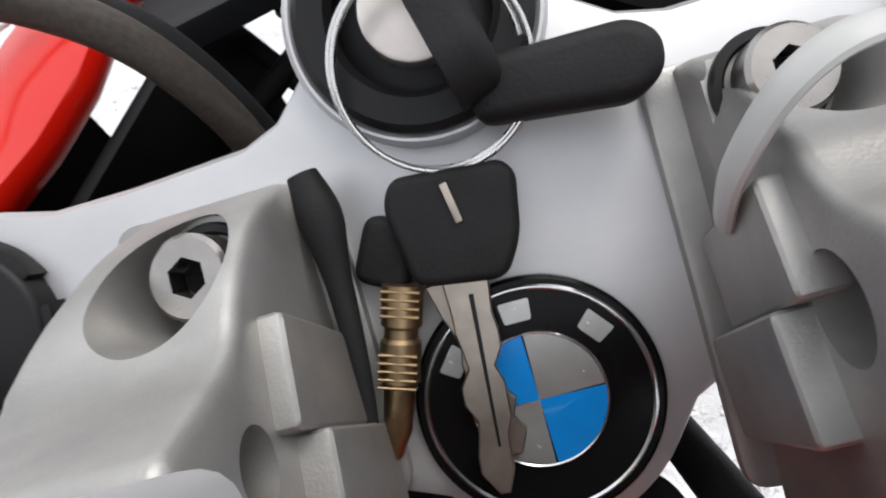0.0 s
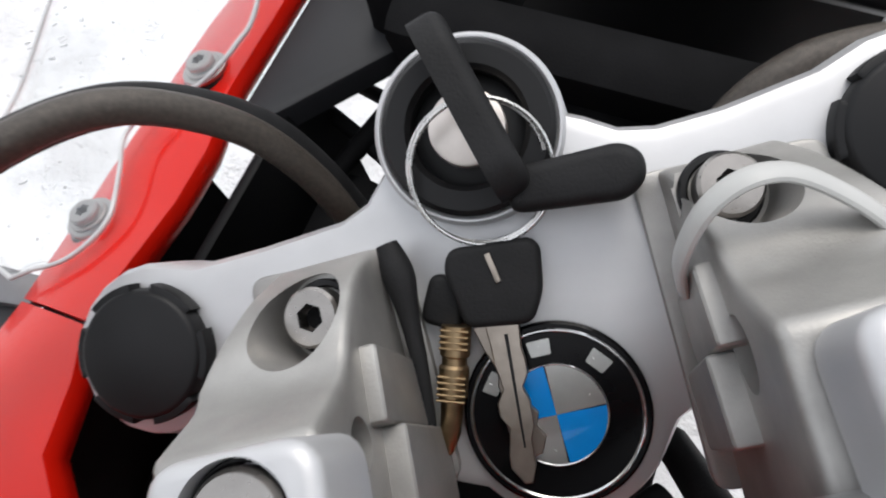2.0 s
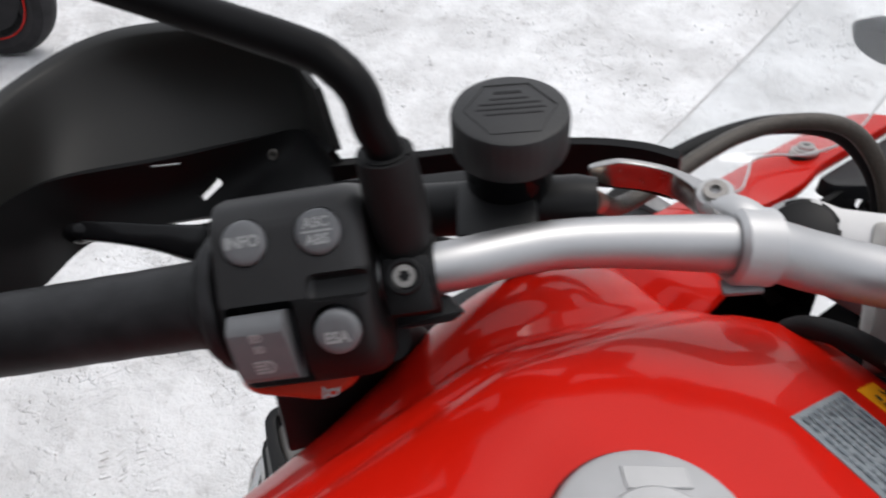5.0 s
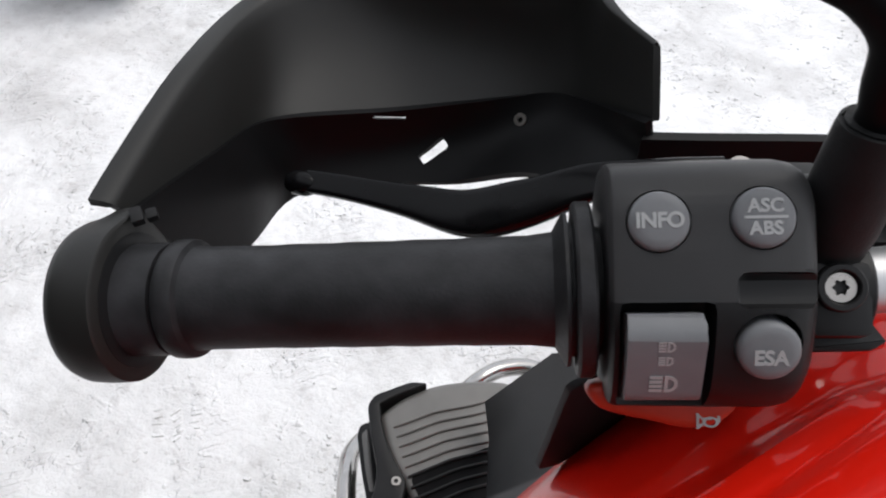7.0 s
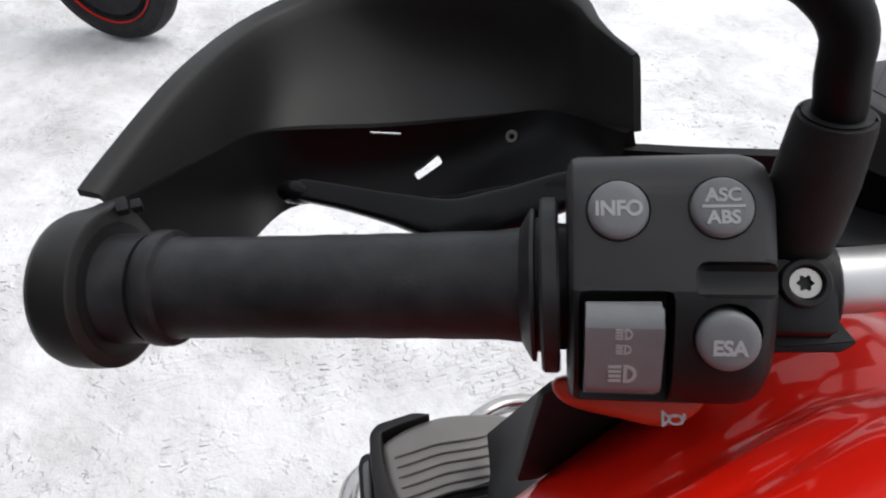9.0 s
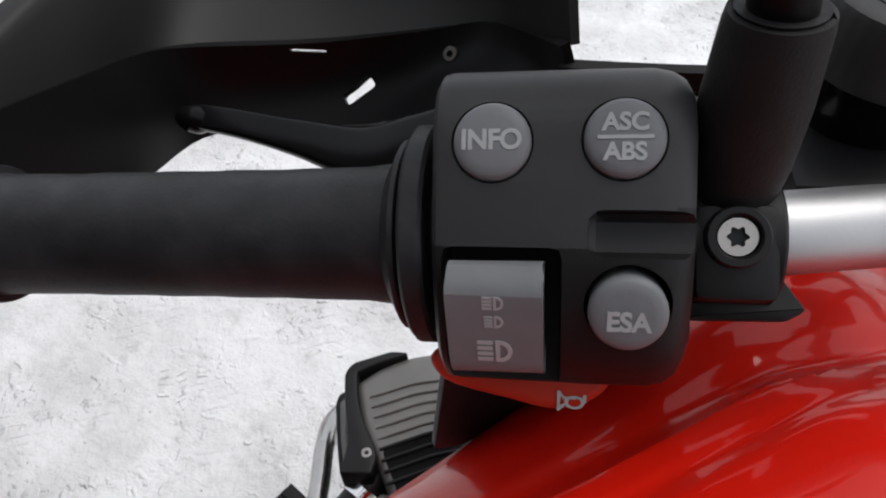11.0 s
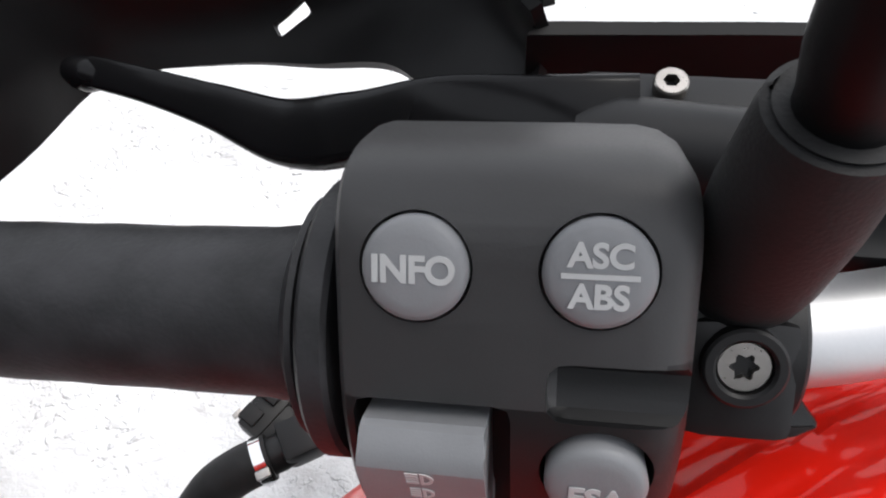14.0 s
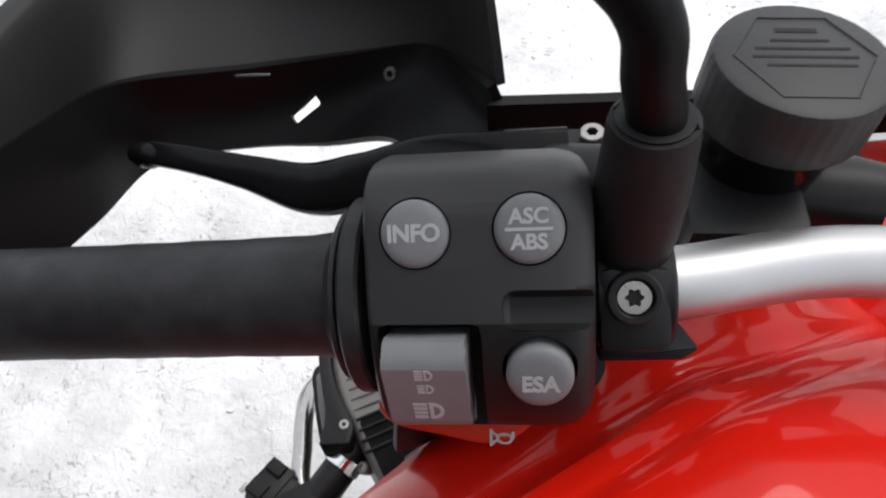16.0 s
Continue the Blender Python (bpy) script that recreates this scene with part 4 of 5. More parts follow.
P("bracket_arm", loft(rows, True), STEEL_TUBE, br)
P("bracket_boss", turned([(0.0, -0.016), (0.0092, -0.016), (0.0095, -0.003), (0.0086, -0.0015), (0, -0.0015)], along(gb, gb + Vector((-0.14, -0.32, 0.94))), 32), CAST, br)
socket_bolt(br, along(gb, gb + Vector((-0.14, -0.32, 0.94))) @ T((0, 0, 0.0015)), 0.0062)
P("bracket_web", tube(spline([(-0.1530, -0.0440, 1.1440), (-0.1610, -0.0400, 1.1455), (-0.1735, -0.0325, 1.1400)], 6), [0.0105, 0.0104, 0.0102, 0.0100, 0.0098, 0.0096, 0.0094, 0.0092, 0.0091, 0.0090, 0.0088, 0.0086, 0.0085], 20, flat=0.75), CAST, br)
P("bracket_foot", box((0.020, 0.009, 0.004), axes((-0.149, -0.0640, 1.1200), (0.85, 0.4, 0.05), (0.1, 0.9, 0.2)), 0.002), BRACKET, br)

# ---- hoses ----
hose = [(-0.232, -0.059, 1.143), (-0.230, -0.030, 1.118), (-0.2235, 0.005, 1.088), (-0.2038, 0.0408, 1.085), (-0.1882, 0.0676, 1.0891), (-0.1669, 0.0983, 1.0918), (-0.1379, 0.119, 1.0958), (-0.1042, 0.1319, 1.0913), (-0.0763, 0.137, 1.0659), (-0.0584, 0.1317, 1.0361), (-0.047, 0.1191, 1.0019), (-0.042, 0.110, 0.94)]
P("clutch_hose", tube(spline(hose, 10), 0.0058, 20), HOSE, None, "brown braided clutch hose")
P("hose_fitting", turned([(0, -0.004), (0.0072, -0.004), (0.0072, 0.008), (0.0064, 0.010), (0.0064, 0.022), (0, 0.022)], along((-0.231, -0.052, 1.138), (-0.229, -0.025, 1.114)), 12), KEY_STEEL, None, "plated hose fitting")
sheath = [(-0.262, -0.045, 1.075), (-0.250, -0.012, 1.068), (-0.236, 0.020, 1.067), (-0.220, 0.050, 1.072), (-0.202, 0.078, 1.078), (-0.176, 0.108, 1.082), (-0.143, 0.130, 1.085), (-0.106, 0.142, 1.080), (-0.076, 0.147, 1.054), (-0.058, 0.141, 1.024), (-0.045, 0.128, 0.98), (-0.04, 0.118, 0.93)]
P("black_hose", tube(spline(sheath, 10), 0.0070, 18), RUBBER, None, "black rubber sheathed cable")
P("brake_hose", tube(spline([tuple(at(CLAMP, *q)) for q in ((0.068, 0.066, -0.035), (0.078, 0.0735, -0.028), (0.0885, 0.0785, -0.022), (0.104, 0.0815, -0.020), (0.126, 0.0790, -0.019), (0.16, 0.070, -0.015), (0.20, 0.055, -0.01))], 10), 0.0058, 18), HOSE, None, "brown braided brake hose")
P("black_cable", tube(spline([(-0.120, -0.008, 0.990), (-0.114, -0.008, 1.022), (-0.0996, -0.010, 1.045), (-0.069, -0.020, 1.053), (-0.030, -0.032, 1.042), (0.0, -0.034, 1.01)], 8), 0.0072, 16), RUBBER, None, "black sheathed cable below the handlebar")
P("cable_loom", tube(spline([(-0.325, -0.095, 1.108), (-0.294, -0.066, 1.082), (-0.264, -0.034, 1.052), (-0.250, -0.026, 1.030), (-0.244, -0.024, 0.99)], 8), 0.0100, 16), RUBBER, None, "black wiring loom behind the handlebar")
P("switch_cable", tube(spline([tuple(at(SWITCH, 0.030, -0.050, -0.050)), tuple(BIKE @ Vector((-0.178, -0.030, 1.075))), tuple(BIKE @ Vector((-0.184, -0.012, 1.045))), tuple(BIKE @ Vector((-0.186, 0.004, 1.0)))], 8), 0.0115, 16), RUBBER, None, "black taped wiring of the switch unit")
P("throttle_cable", tube(spline([tuple(at(CLAMP, -0.052, -0.034, 0.046)), tuple(at(CLAMP, -0.0225, -0.033, 0.062)), tuple(at(CLAMP, 0.0, -0.0335, 0.074)), tuple(at(CLAMP, 0.020, -0.0315, 0.090)), tuple(at(CLAMP, 0.037, -0.028, 0.106)), tuple(at(CLAMP, 0.056, -0.0245, 0.1205)), tuple(at(CLAMP, 0.080, -0.021, 0.129)), tuple(at(CLAMP, 0.13, -0.015, 0.128))], 10), 0.0054, 18), RUBBER, None, "black sheathed throttle cable")

# ---- tank ----
def tank_top(v):
    z = 1.116
    if v > 0.0:
        z -= 0.21 * v + 1.0 * v * v
    if v < -0.08:
        z -= 0.5 * (v + 0.08) ** 2
    return z


def bulge(v):
    f = min(1.0, max(0.0, (v + 0.095) / 0.15))
    e = min(1.0, max(0.0, (v - 0.06) / 0.11))
    return f * f * (3 - 2 * f) * (1 - e * e * (3 - 2 * e))


def flank_drop(v):
    f = min(1.0, max(0.0, (v + 0.125) / 0.225))
    return 0.115 - 0.081 * f * f * (3 - 2 * f) - 0.016 * min(1.0, max(0.0, (v - 0.06) / 0.07))


def tank_point(u, v):
    """The height of the tank's skin at u metres off its middle."""
    a = abs(u)
    w = 0.196 - 0.55 * max(0.0, -0.06 - v) ** 1.5 + 0.06 * max(0.0, v) + 0.010 * bulge(v)
    c = 0.124 - 0.10 * max(0.0, v) + 0.05 * min(0.0, v)
    if a < c:
        f = a / c
        drop = 0.016 * f ** 2.2 + 0.012 * f ** 8
        # raised ring round the filler
        r = math.hypot(u, v)
        drop += 0.004 * (1 / (1 + math.exp((r - 0.072) / 0.006)) - 1) * math.exp(-max(0, r - 0.07) * 8)
        drop -= 0.0030 * math.exp(-((a - c) / 0.005) ** 2)
        drop += 0.0022 * math.exp(-((a - c + 0.0135) / 0.004) ** 2)
    else:
        g = min(1.0, (a - c) / (w - c))
        drop = 0.028 - 0.0030 * math.exp(-((a - c) / 0.005) ** 2) + 0.0075 * (1 - math.exp(-(a - c) / 0.0045)) - 0.0012 * math.exp(-((a - c - 0.016) / 0.006) ** 2) + flank_drop(v) * (0.35 * g + 0.65 * g ** 2.6) + 0.010 * g ** 14 - bulge(v) * 0.019 * math.sin(math.pi * g)
    return tank_top(v) - drop


def tank():
    rows = []
    vs = list(np.linspace(-0.45, 0.19, 66)) + [0.197, 0.203, 0.208, 0.2115, 0.213]
    for v in vs:
        w = 0.196 - 0.55 * max(0.0, -0.06 - v) ** 1.5 + 0.06 * max(0.0, v) + 0.010 * bulge(v)
        lip = 0.02 * max(0.0, (v - 0.19) / 0.023) ** 3
        side = [(-w - 0.003, 0.93), (-w - 0.002, 0.86), (-w + 0.02, 0.74)]
        row = []
        us = np.linspace(-w, w, 261)
        row += [BIKE @ Vector((u, v, z)) for u, z in side[::-1]]
        for u in us:
            q = min(1.0, max(0.0, (abs(u) - 0.05) / 0.065))
            front = 0.213 - 0.065 * q * q * (3 - 2 * q)
            e = v if v < 0.06 else 0.06 + (v - 0.06) * (front - 0.06) / 0.153
            row.append(BIKE @ Vector((u, e, tank_point(u, e) - lip)))
        row += [BIKE @ Vector((-u, v, z)) for u, z in side]
        rows.append(row)
    rows.append([BIKE @ Vector(((BIKE.inverted() @ p).x, (BIKE.inverted() @ p).y, min((BIKE.inverted() @ p).z, 0.93))) for p in rows[-1]])
    return P("fuel_tank", loft(rows), RED, None, "glossy red painted fuel tank with a moulded crease", 30)


TANK = tank()


def on_tank(u, v, h=0.0):
    """A frame on the tank's skin: x to the bike's right, z off the skin."""
    e = 0.004
    p = Vector((u, v, tank_point(u, v)))
    dx = Vector((2 * e, 0, tank_point(u + e, v) - tank_point(u - e, v)))
    dy = Vector((0, 2 * e, tank_point(u, v + e) - tank_point(u, v - e)))
    return BIKE @ axes(p, dx, dy) @ T((0, 0, h))


def decal(name, u0, u1, v0, v1, mat, label):
    """A thin sticker that follows the tank's skin."""
    rows = []
    for v in np.linspace(v0, v1, 14):
        rows.append([BIKE @ Vector((u, v, tank_point(u, v) + 0.0007)) for u in np.linspace(u0, u1, 14)])
    return P(name, thicken(loft(rows), 0.0005), mat, TANK, label)


yl = decal("warning_sticker", -0.014, 0.066, 0.163, 0.184, YELLOW, "yellow warning sticker with black print")
wl_ = decal("information_sticker", -0.0175, 0.055, 0.099, 0.149, GREY_LABEL, "grey information sticker with fine print")
letters("lettering", "アイドル放置厳禁", 0.0088, on_tank(0.026, 0.1775, 0.0012), INK, yl, 1.02, 0.0001)
bars("fine_print", [(-0.031 + i * 0.0052, 0, 0.0036, 0.0032) for i in range(13)], on_tank(0.026, 0.1675, 0.0012), INK, yl)
random.seed(4)
for k in range(9):
    x, cells = -0.033, []
    while x < 0.031:
        w = random.choice((0.002, 0.0032, 0.0045, 0.006))
        cells.append((x + w / 2, 0, w, 0.0022))
        x += w + random.choice((0.0008, 0.0012, 0.003))
    bars("fine_print", cells, on_tank(0.0187, 0.1445 - k * 0.0051, 0.0011), FAINT_INK, wl_)


def fuel_cap():
    m = BIKE @ T((0.0, 0.0, 1.1135)) @ Matrix.Rotation(radians(-3), 4, "X") @ Matrix.Rotation(radians(30), 4, "Z") @ T((-0.0072, -0.0050, 0)) @ Matrix.Rotation(radians(25), 4, "Z")
    c = P("fuel_cap", turned([(0.0414, -0.012), (0.0414, 0.003), (0.0400, 0.0062), (0.0375, 0.0075), (0, 0.0085)], m, 72), CAP_ALU, TANK, "silver fuel filler cap with a lock flap")
    # thin black ring stands in for the shadow in the gap round the cap
    P("cap_gap_shade", ring_band(0.0416, 0.0428, -0.012, 0.0012, m, 72), BLACK, c)
    P("lock_flap", slab(fillet([(-0.0082, 0.0222), (0.0180, 0.0232), (0.0162, 0.0322), (-0.0095, 0.0322)], 0.001), 0.0, 0.0087, m, 0.0004, 1), CAP_ALU, c)
    P("inner_disc", turned([(0.0242, 0.006), (0.0242, 0.0090), (0.0232, 0.0099), (0, 0.0105)], m @ T((0.0025, -0.0005, 0)), 56), CAP_ALU, c)
    return c


fuel_cap()

# ---- side fairings beside the steering head ----
def edge_out(v):
    return float(np.interp(v, [0.06, 0.13, 0.17, 0.19, 0.247, 0.29, 0.34, 0.42, 0.50], [0.188, 0.196, 0.205, 0.2135, 0.2205, 0.2215, 0.2205, 0.217, 0.206]))


def edge_z(v):
    return float(np.interp(v, [0.06, 0.13, 0.17, 0.19, 0.247, 0.30, 0.40, 0.50], [1.030, 1.018, 1.009, 1.002, 0.987, 0.985, 0.988, 0.990]))


def fairing(s):
    """s: -1 the bike's left, 1 its right. A red panel that runs forward from the tank, in two lengths."""
    def strip(v0, v1, n):
        rows = []
        for v in np.linspace(v0, v1, n):
            i = float(np.interp(v, [0.12, 0.185, 0.195, 0.205, 0.23, 0.25, 0.34, 0.37, 0.50], [0.095, 0.110, 0.121, 0.135, 0.146, 0.159, 0.160, 0.1665, 0.165]))
            o, z = edge_out(v), edge_z(v) - 0.016 * max(0.0, (0.165 - v) / 0.045)
            zi = float(np.interp(v, [0.12, 0.16, 0.195, 0.25, 0.31, 0.50], [1.020, 1.036, 1.032, 1.016, 1.006, 1.008]))
            sec = [(i + 0.003, zi - 0.016), (i + 0.0005, zi - 0.010), (i, zi - 0.004), (i + 0.0025, zi), (i + 0.3 * (o - i), zi - 0.25 * (zi - z)), (i + 0.6 * (o - i), zi - 0.55 * (zi - z)), (o - 0.006, z + 0.001), (o - 0.001, z - 0.003), (o, z - 0.010), (o + 0.001, z - 0.05)]
            rows.append([BIKE @ Vector((s * u, v, zz)) for u, zz in sec])
        return thicken(loft(rows), 0.003)
    a = P("fairing_shoulder", strip(0.120, 0.2492, 36), RED, None, "glossy red shoulder of the tank cover", 40)
    b = P("side_fairing", strip(0.2508, 0.475, 24), RED, None, "glossy red side fairing panel", 40)
    P("seam_backing", box((0.045, 0.02, 0.004), BIKE @ T((s * 0.196, 0.25, 0.977)) @ Matrix.Rotation(s * 0.29, 4, "Y"), 0.001), BLACK, a)
    return b


fairing(-1)
fairing(1)
# charcoal trim outside and inside the left fairing
rows = []
for v in np.linspace(0.02, 0.246, 14):
    o, z = edge_out(v), edge_z(v)
    rows.append([BIKE @ Vector((-u, v, zz)) for u, zz in ((o - 0.006, z - 0.012), (o + 0.016, z - 0.015), (o + 0.040, z - 0.024), (o + 0.056, z - 0.05), (o + 0.058, z - 0.14))])
P("side_trim", thicken(loft(rows), 0.003), CHARCOAL, None, "charcoal grey plastic side trim")
inner = [(-0.163, 0.362), (-0.163, 0.470), (-0.130, 0.468), (-0.106, 0.448), (-0.102, 0.425), (-0.150, 0.362)]
P("inner_trim", slab(fillet(inner, 0.006), 0.985, 1.000, BIKE, 0.003, 2), CHARCOAL, None, "charcoal grey inner fairing trim")
strut = axes(BIKE @ Vector((-0.1290, 0.40, 1.004)), BIKE.to_3x3() @ Vector((0.94, 0.10, 0.33)), BIKE.to_3x3() @ Vector((-0.12, 0.98, 0.075)))
P("screen_strut", slab(fillet([(-0.018, 0.060), (0.017, 0.060), (0.0175, 0.42), (-0.0175, 0.42)], 0.004), -0.006, 0.006, strut, 0.002, 2), CAST, None, "silver windscreen strut")


# ---- clear screen ----
def screen():
    inn = spline([(-0.212, 0.262, 0.998), (-0.194, 0.272, 1.004), (-0.186, 0.292, 1.006), (-0.196, 0.314, 1.004), (-0.207, 0.334, 1.002), (-0.200, 0.352, 1.004), (-0.182, 0.366, 1.009), (-0.171, 0.388, 1.016), (-0.170, 0.412, 1.022), (-0.188, 0.500, 1.050), (-0.205, 0.600, 1.085), (-0.215, 0.680, 1.130)], 6)
    out = spline([(-0.226, 0.256, 0.990), (-0.234, 0.258, 0.990), (-0.242, 0.259, 0.990), (-0.252, 0.261, 0.991), (-0.262, 0.262, 0.991), (-0.270, 0.266, 0.991), (-0.281, 0.300, 0.988), (-0.291, 0.330, 0.985), (-0.300, 0.365, 0.986), (-0.322, 0.490, 1.015), (-0.336, 0.600, 1.060), (-0.345, 0.680, 1.110)], 6)
    rows = [[BIKE @ (a.lerp(b, t) + Vector((0, 0, 0.004 * math.sin(math.pi * t)))) for t in np.linspace(0, 1, 9)] for a, b in zip(inn, out)]
    sc = P("windscreen", thicken(loft(rows), 0.003), CLEAR, None, "clear plastic windscreen wing bolted to the fairing")
    sc.visible_shadow = False
    rim = [BIKE @ p for p in inn[::-1]] + [BIKE @ inn[0].lerp(out[0], t) for t in (0.25, 0.5, 0.75)] + [BIKE @ p for p in out]
    P("screen_edge", tube(rim, 0.0011, 8), EDGE, sc, "frosted screen edge")
    return sc


EDGE = material("frosted_plastic_edge", (0.50, 0.51, 0.51), 0.3, vary=0.1, scale=60)
SCREEN = screen()
for p in ((-0.2038, 0.2932, 0.9925), (-0.1890, 0.378, 1.001)):
    m = BIKE @ T(p) @ Matrix.Rotation(radians(-6), 4, "X") @ Matrix.Rotation(radians(-12), 4, "Y")
    P("rubber_bush", turned([(0, -0.016), (0.0125, -0.016), (0.0128, -0.002), (0.0118, 0.0), (0, 0.0)], m, 32), BLACK, SCREEN)
    P("washer", ring_band(0.0055, 0.0112, 0.0005, 0.0028, m, 36), POLISHED, SCREEN)
    P("washer", ring_band(0.0050, 0.0088, 0.0028, 0.0045, m, 36), POLISHED, SCREEN)
    socket_bolt(SCREEN, m @ T((0, 0, 0.0078)), 0.0068, torx=True)
tab = BIKE @ T((-0.250, 0.250, 0.975))
P("fairing_bracket", slab(fillet([(-0.020, -0.012), (0.030, -0.002), (0.030, 0.014), (-0.020, 0.008), (-0.028, -0.002)], 0.004), -0.004, 0.003, tab, 0.002, 2), BRACKET, None, "silver metal fairing bracket")

# ---- instruments ----
DIALS = axes((0.0894, 0.2503, 1.0960), (0.85, -0.53, 0), (0.375, 0.60, 0.707))


def instruments():
    house = fillet([(-0.060, -0.052), (-0.040, -0.066), (0.010, -0.067), (0.060, -0.072), (0.150, -0.074), (0.158, 0.05), (0.06, 0.075), (-0.045, 0.065), (-0.066, 0.02)], 0.012)
    h = P("instrument_panel", slab(house, -0.045, -0.004, DIALS, 0.006, 3), BLACK, None, "black instrument panel with speedometer and lcd")
    P("dial_ring", turned([(0.057, -0.020), (0.0575, 0.004), (0.0555, 0.008), (0.052, 0.008), (0.0505, 0.003), (0.0502, -0.004)], DIALS, 80), BLACK, h)
    d = P("speedometer", disc(0.0508, 0.004, DIALS @ T((0, 0, -0.005)), 0.0002, 72), DIAL, h, "dark grey speedometer face")
    for i in range(45):
        a = radians(232 - i * 284 / 44)
        major = i % 4 == 0
        r = 0.0475 if major else 0.0485
        bars("tick", [(0, 0, 0.0045 if major else 0.0026, 0.0007)], DIALS @ Matrix.Rotation(a, 4, "Z") @ T((r - 0.001, 0, -0.001)), WHITE_INK, d)
    for i in range(12):
        a = radians(232 - i * 284 / 11)
        letters("numeral", str(i * 20), 0.0064, DIALS @ T((0.0395 * math.cos(a), 0.0395 * math.sin(a), -0.0009)), DIAL_INK, d)
    letters("unit_print", "km/h", 0.0044, DIALS @ T((-0.002, -0.0165, -0.0009)), WHITE_INK, d)
    P("emblem", slab(fillet([(-0.019, -0.0400), (-0.003, -0.0425), (-0.002, -0.0330), (-0.017, -0.0300)], 0.003), 0, 0.0002, DIALS @ T((0, 0, -0.001))), EMBLEM, d)
    P("emblem", slab(fillet([(0.001, -0.0430), (0.017, -0.0440), (0.0185, -0.0345), (0.002, -0.0335)], 0.003), 0, 0.0002, DIALS @ T((0, 0, -0.001))), EMBLEM, d)
    a = radians(229)
    P("needle", slab([(0, -0.0012), (0.043, -0.0006), (0.043, 0.0006), (0, 0.0012)], 0.0, 0.0012, DIALS @ T((0, 0, 0.002)) @ Matrix.Rotation(a, 4, "Z")), WHITE_INK, d, "white pointer")
    P("needle_hub", disc(0.0075, 0.006, DIALS @ T((0, 0, -0.001)), 0.001, 32), BLACK, d)
    frame_ = P("lcd_frame", slab(fillet([(0.066, -0.060), (0.150, -0.064), (0.152, 0.030), (0.068, 0.026)], 0.006), -0.004, -0.001, DIALS, 0.001, 2), BLACK, h)
    P("lcd", slab(fillet([(0.0725, -0.0535), (0.146, -0.0575), (0.146, 0.024), (0.0725, 0.020)], 0.003), -0.002, -0.0004, DIALS), LCD, h, "pale grey-green lcd display")
    letters("lcd_figures", "60393", 0.0118, DIALS @ T((0.1015, -0.0455, -0.0003)), INK, h, 0.95)
    letters("lcd_figures", "52", 0.0120, DIALS @ T((0.1230, -0.0230, -0.0003)), INK, h, 0.95)
    bars("lcd_line", [(0.108, -0.0355, 0.066, 0.0007), (0.084, -0.014, 0.0007, 0.03), (0.092, -0.006, 0.014, 0.0007)], DIALS @ T((0, 0, -0.0003)), INK, h)
    P("lamp_lens", turned([(0, -0.002), (0.0038, -0.002), (0.0034, 0.001), (0, 0.0016)], DIALS @ T((0.0607, -0.0500, -0.003)) @ Matrix.Diagonal((1.0, 0.7, 1, 1)), 28), LENS, h, "pale oval indicator lens")
    P("knob", turned([(0, -0.004), (0.0058, -0.004), (0.0055, 0.004), (0.0048, 0.005), (0, 0.0052)], DIALS @ T((0.0610, -0.0335, 0)), 28), BLACK, h)


DIAL_INK = material("pale_dial_print", (0.20, 0.205, 0.215), 0.5, spec=0.2)
EMBLEM = material("grey_emblem_print", (0.09, 0.09, 0.095), 0.5, spec=0.2)
LENS = material("pale_lens", (0.55, 0.56, 0.57), 0.25)
instruments()

# ---- steering head, fork and inner fairing ----
for x, y in ((-0.1185, 0.047), (0.113, 0.053)):
    P("fork_tube", tube([CLAMP @ Vector((x, y, -0.020)), CLAMP @ Vector((x, y, -0.45))], 0.0205, 32), BLACK_GLOSS, None, "black fork tube")
    P("fork_slider", tube([CLAMP @ Vector((x, y, -0.42)), CLAMP @ Vector((x, y, -0.80))], 0.026, 32), CAST, None, "silver lower fork leg")
P("steering_stem", turned([(0, -0.16), (0.026, -0.16), (0.028, -0.03), (0.028, -0.02), (0, -0.02)], CLAMP @ T((-0.004, 0.03, 0)), 32), BLACK, None, "black steering stem")
P("head_frame", merged(
    box((0.11, 0.075, 0.16), BIKE @ T((-0.005, 0.245, 0.90)) @ Matrix.Rotation(radians(-10), 4, "X"), 0.012),
    box((0.15, 0.05, 0.09), BIKE @ T((-0.035, 0.30, 0.86)), 0.012),
    box((0.06, 0.10, 0.10), BIKE @ T((-0.06, 0.285, 0.90)), 0.012)), DEEP, None, "black steering head frame")
P("inner_fairing", box((0.20, 0.03, 0.26), BIKE @ T((-0.01, 0.455, 0.90)) @ Matrix.Rotation(radians(14), 4, "X"), 0.01), DEEP, None, "black plastic inner fairing")
P("well_tray", box((0.26, 0.13, 0.02), BIKE @ T((-0.06, 0.250, 0.885)), 0.005), DEEP, None, "black tray below the steering head")
P("well_side", box((0.006, 0.18, 0.18), BIKE @ T((-0.173, 0.245, 0.905)), 0.002), DEEP, None, "black side of the steering well")
P("well_panel", box((0.006, 0.17, 0.16), BIKE @ T((-0.140, 0.315, 0.915)) @ Matrix.Rotation(radians(-4), 4, "Y"), 0.002), SATIN_BLACK, None, "dark inner panel of the steering well")
P("well_side", box((0.006, 0.05, 0.18), BIKE @ T((-0.173, 0.535, 0.908)), 0.002), DEEP, None, "black side of the steering well")
P("well_floor", box((0.17, 0.08, 0.02), BIKE @ T((-0.025, 0.35, 0.865)), 0.005), DEEP, None, "black floor of the steering well")
P("well_ledge", box((0.030, 0.050, 0.02), BIKE @ T((-0.120, 0.352, 0.935)), 0.006), DEEP, None, "black floor of the steering well")
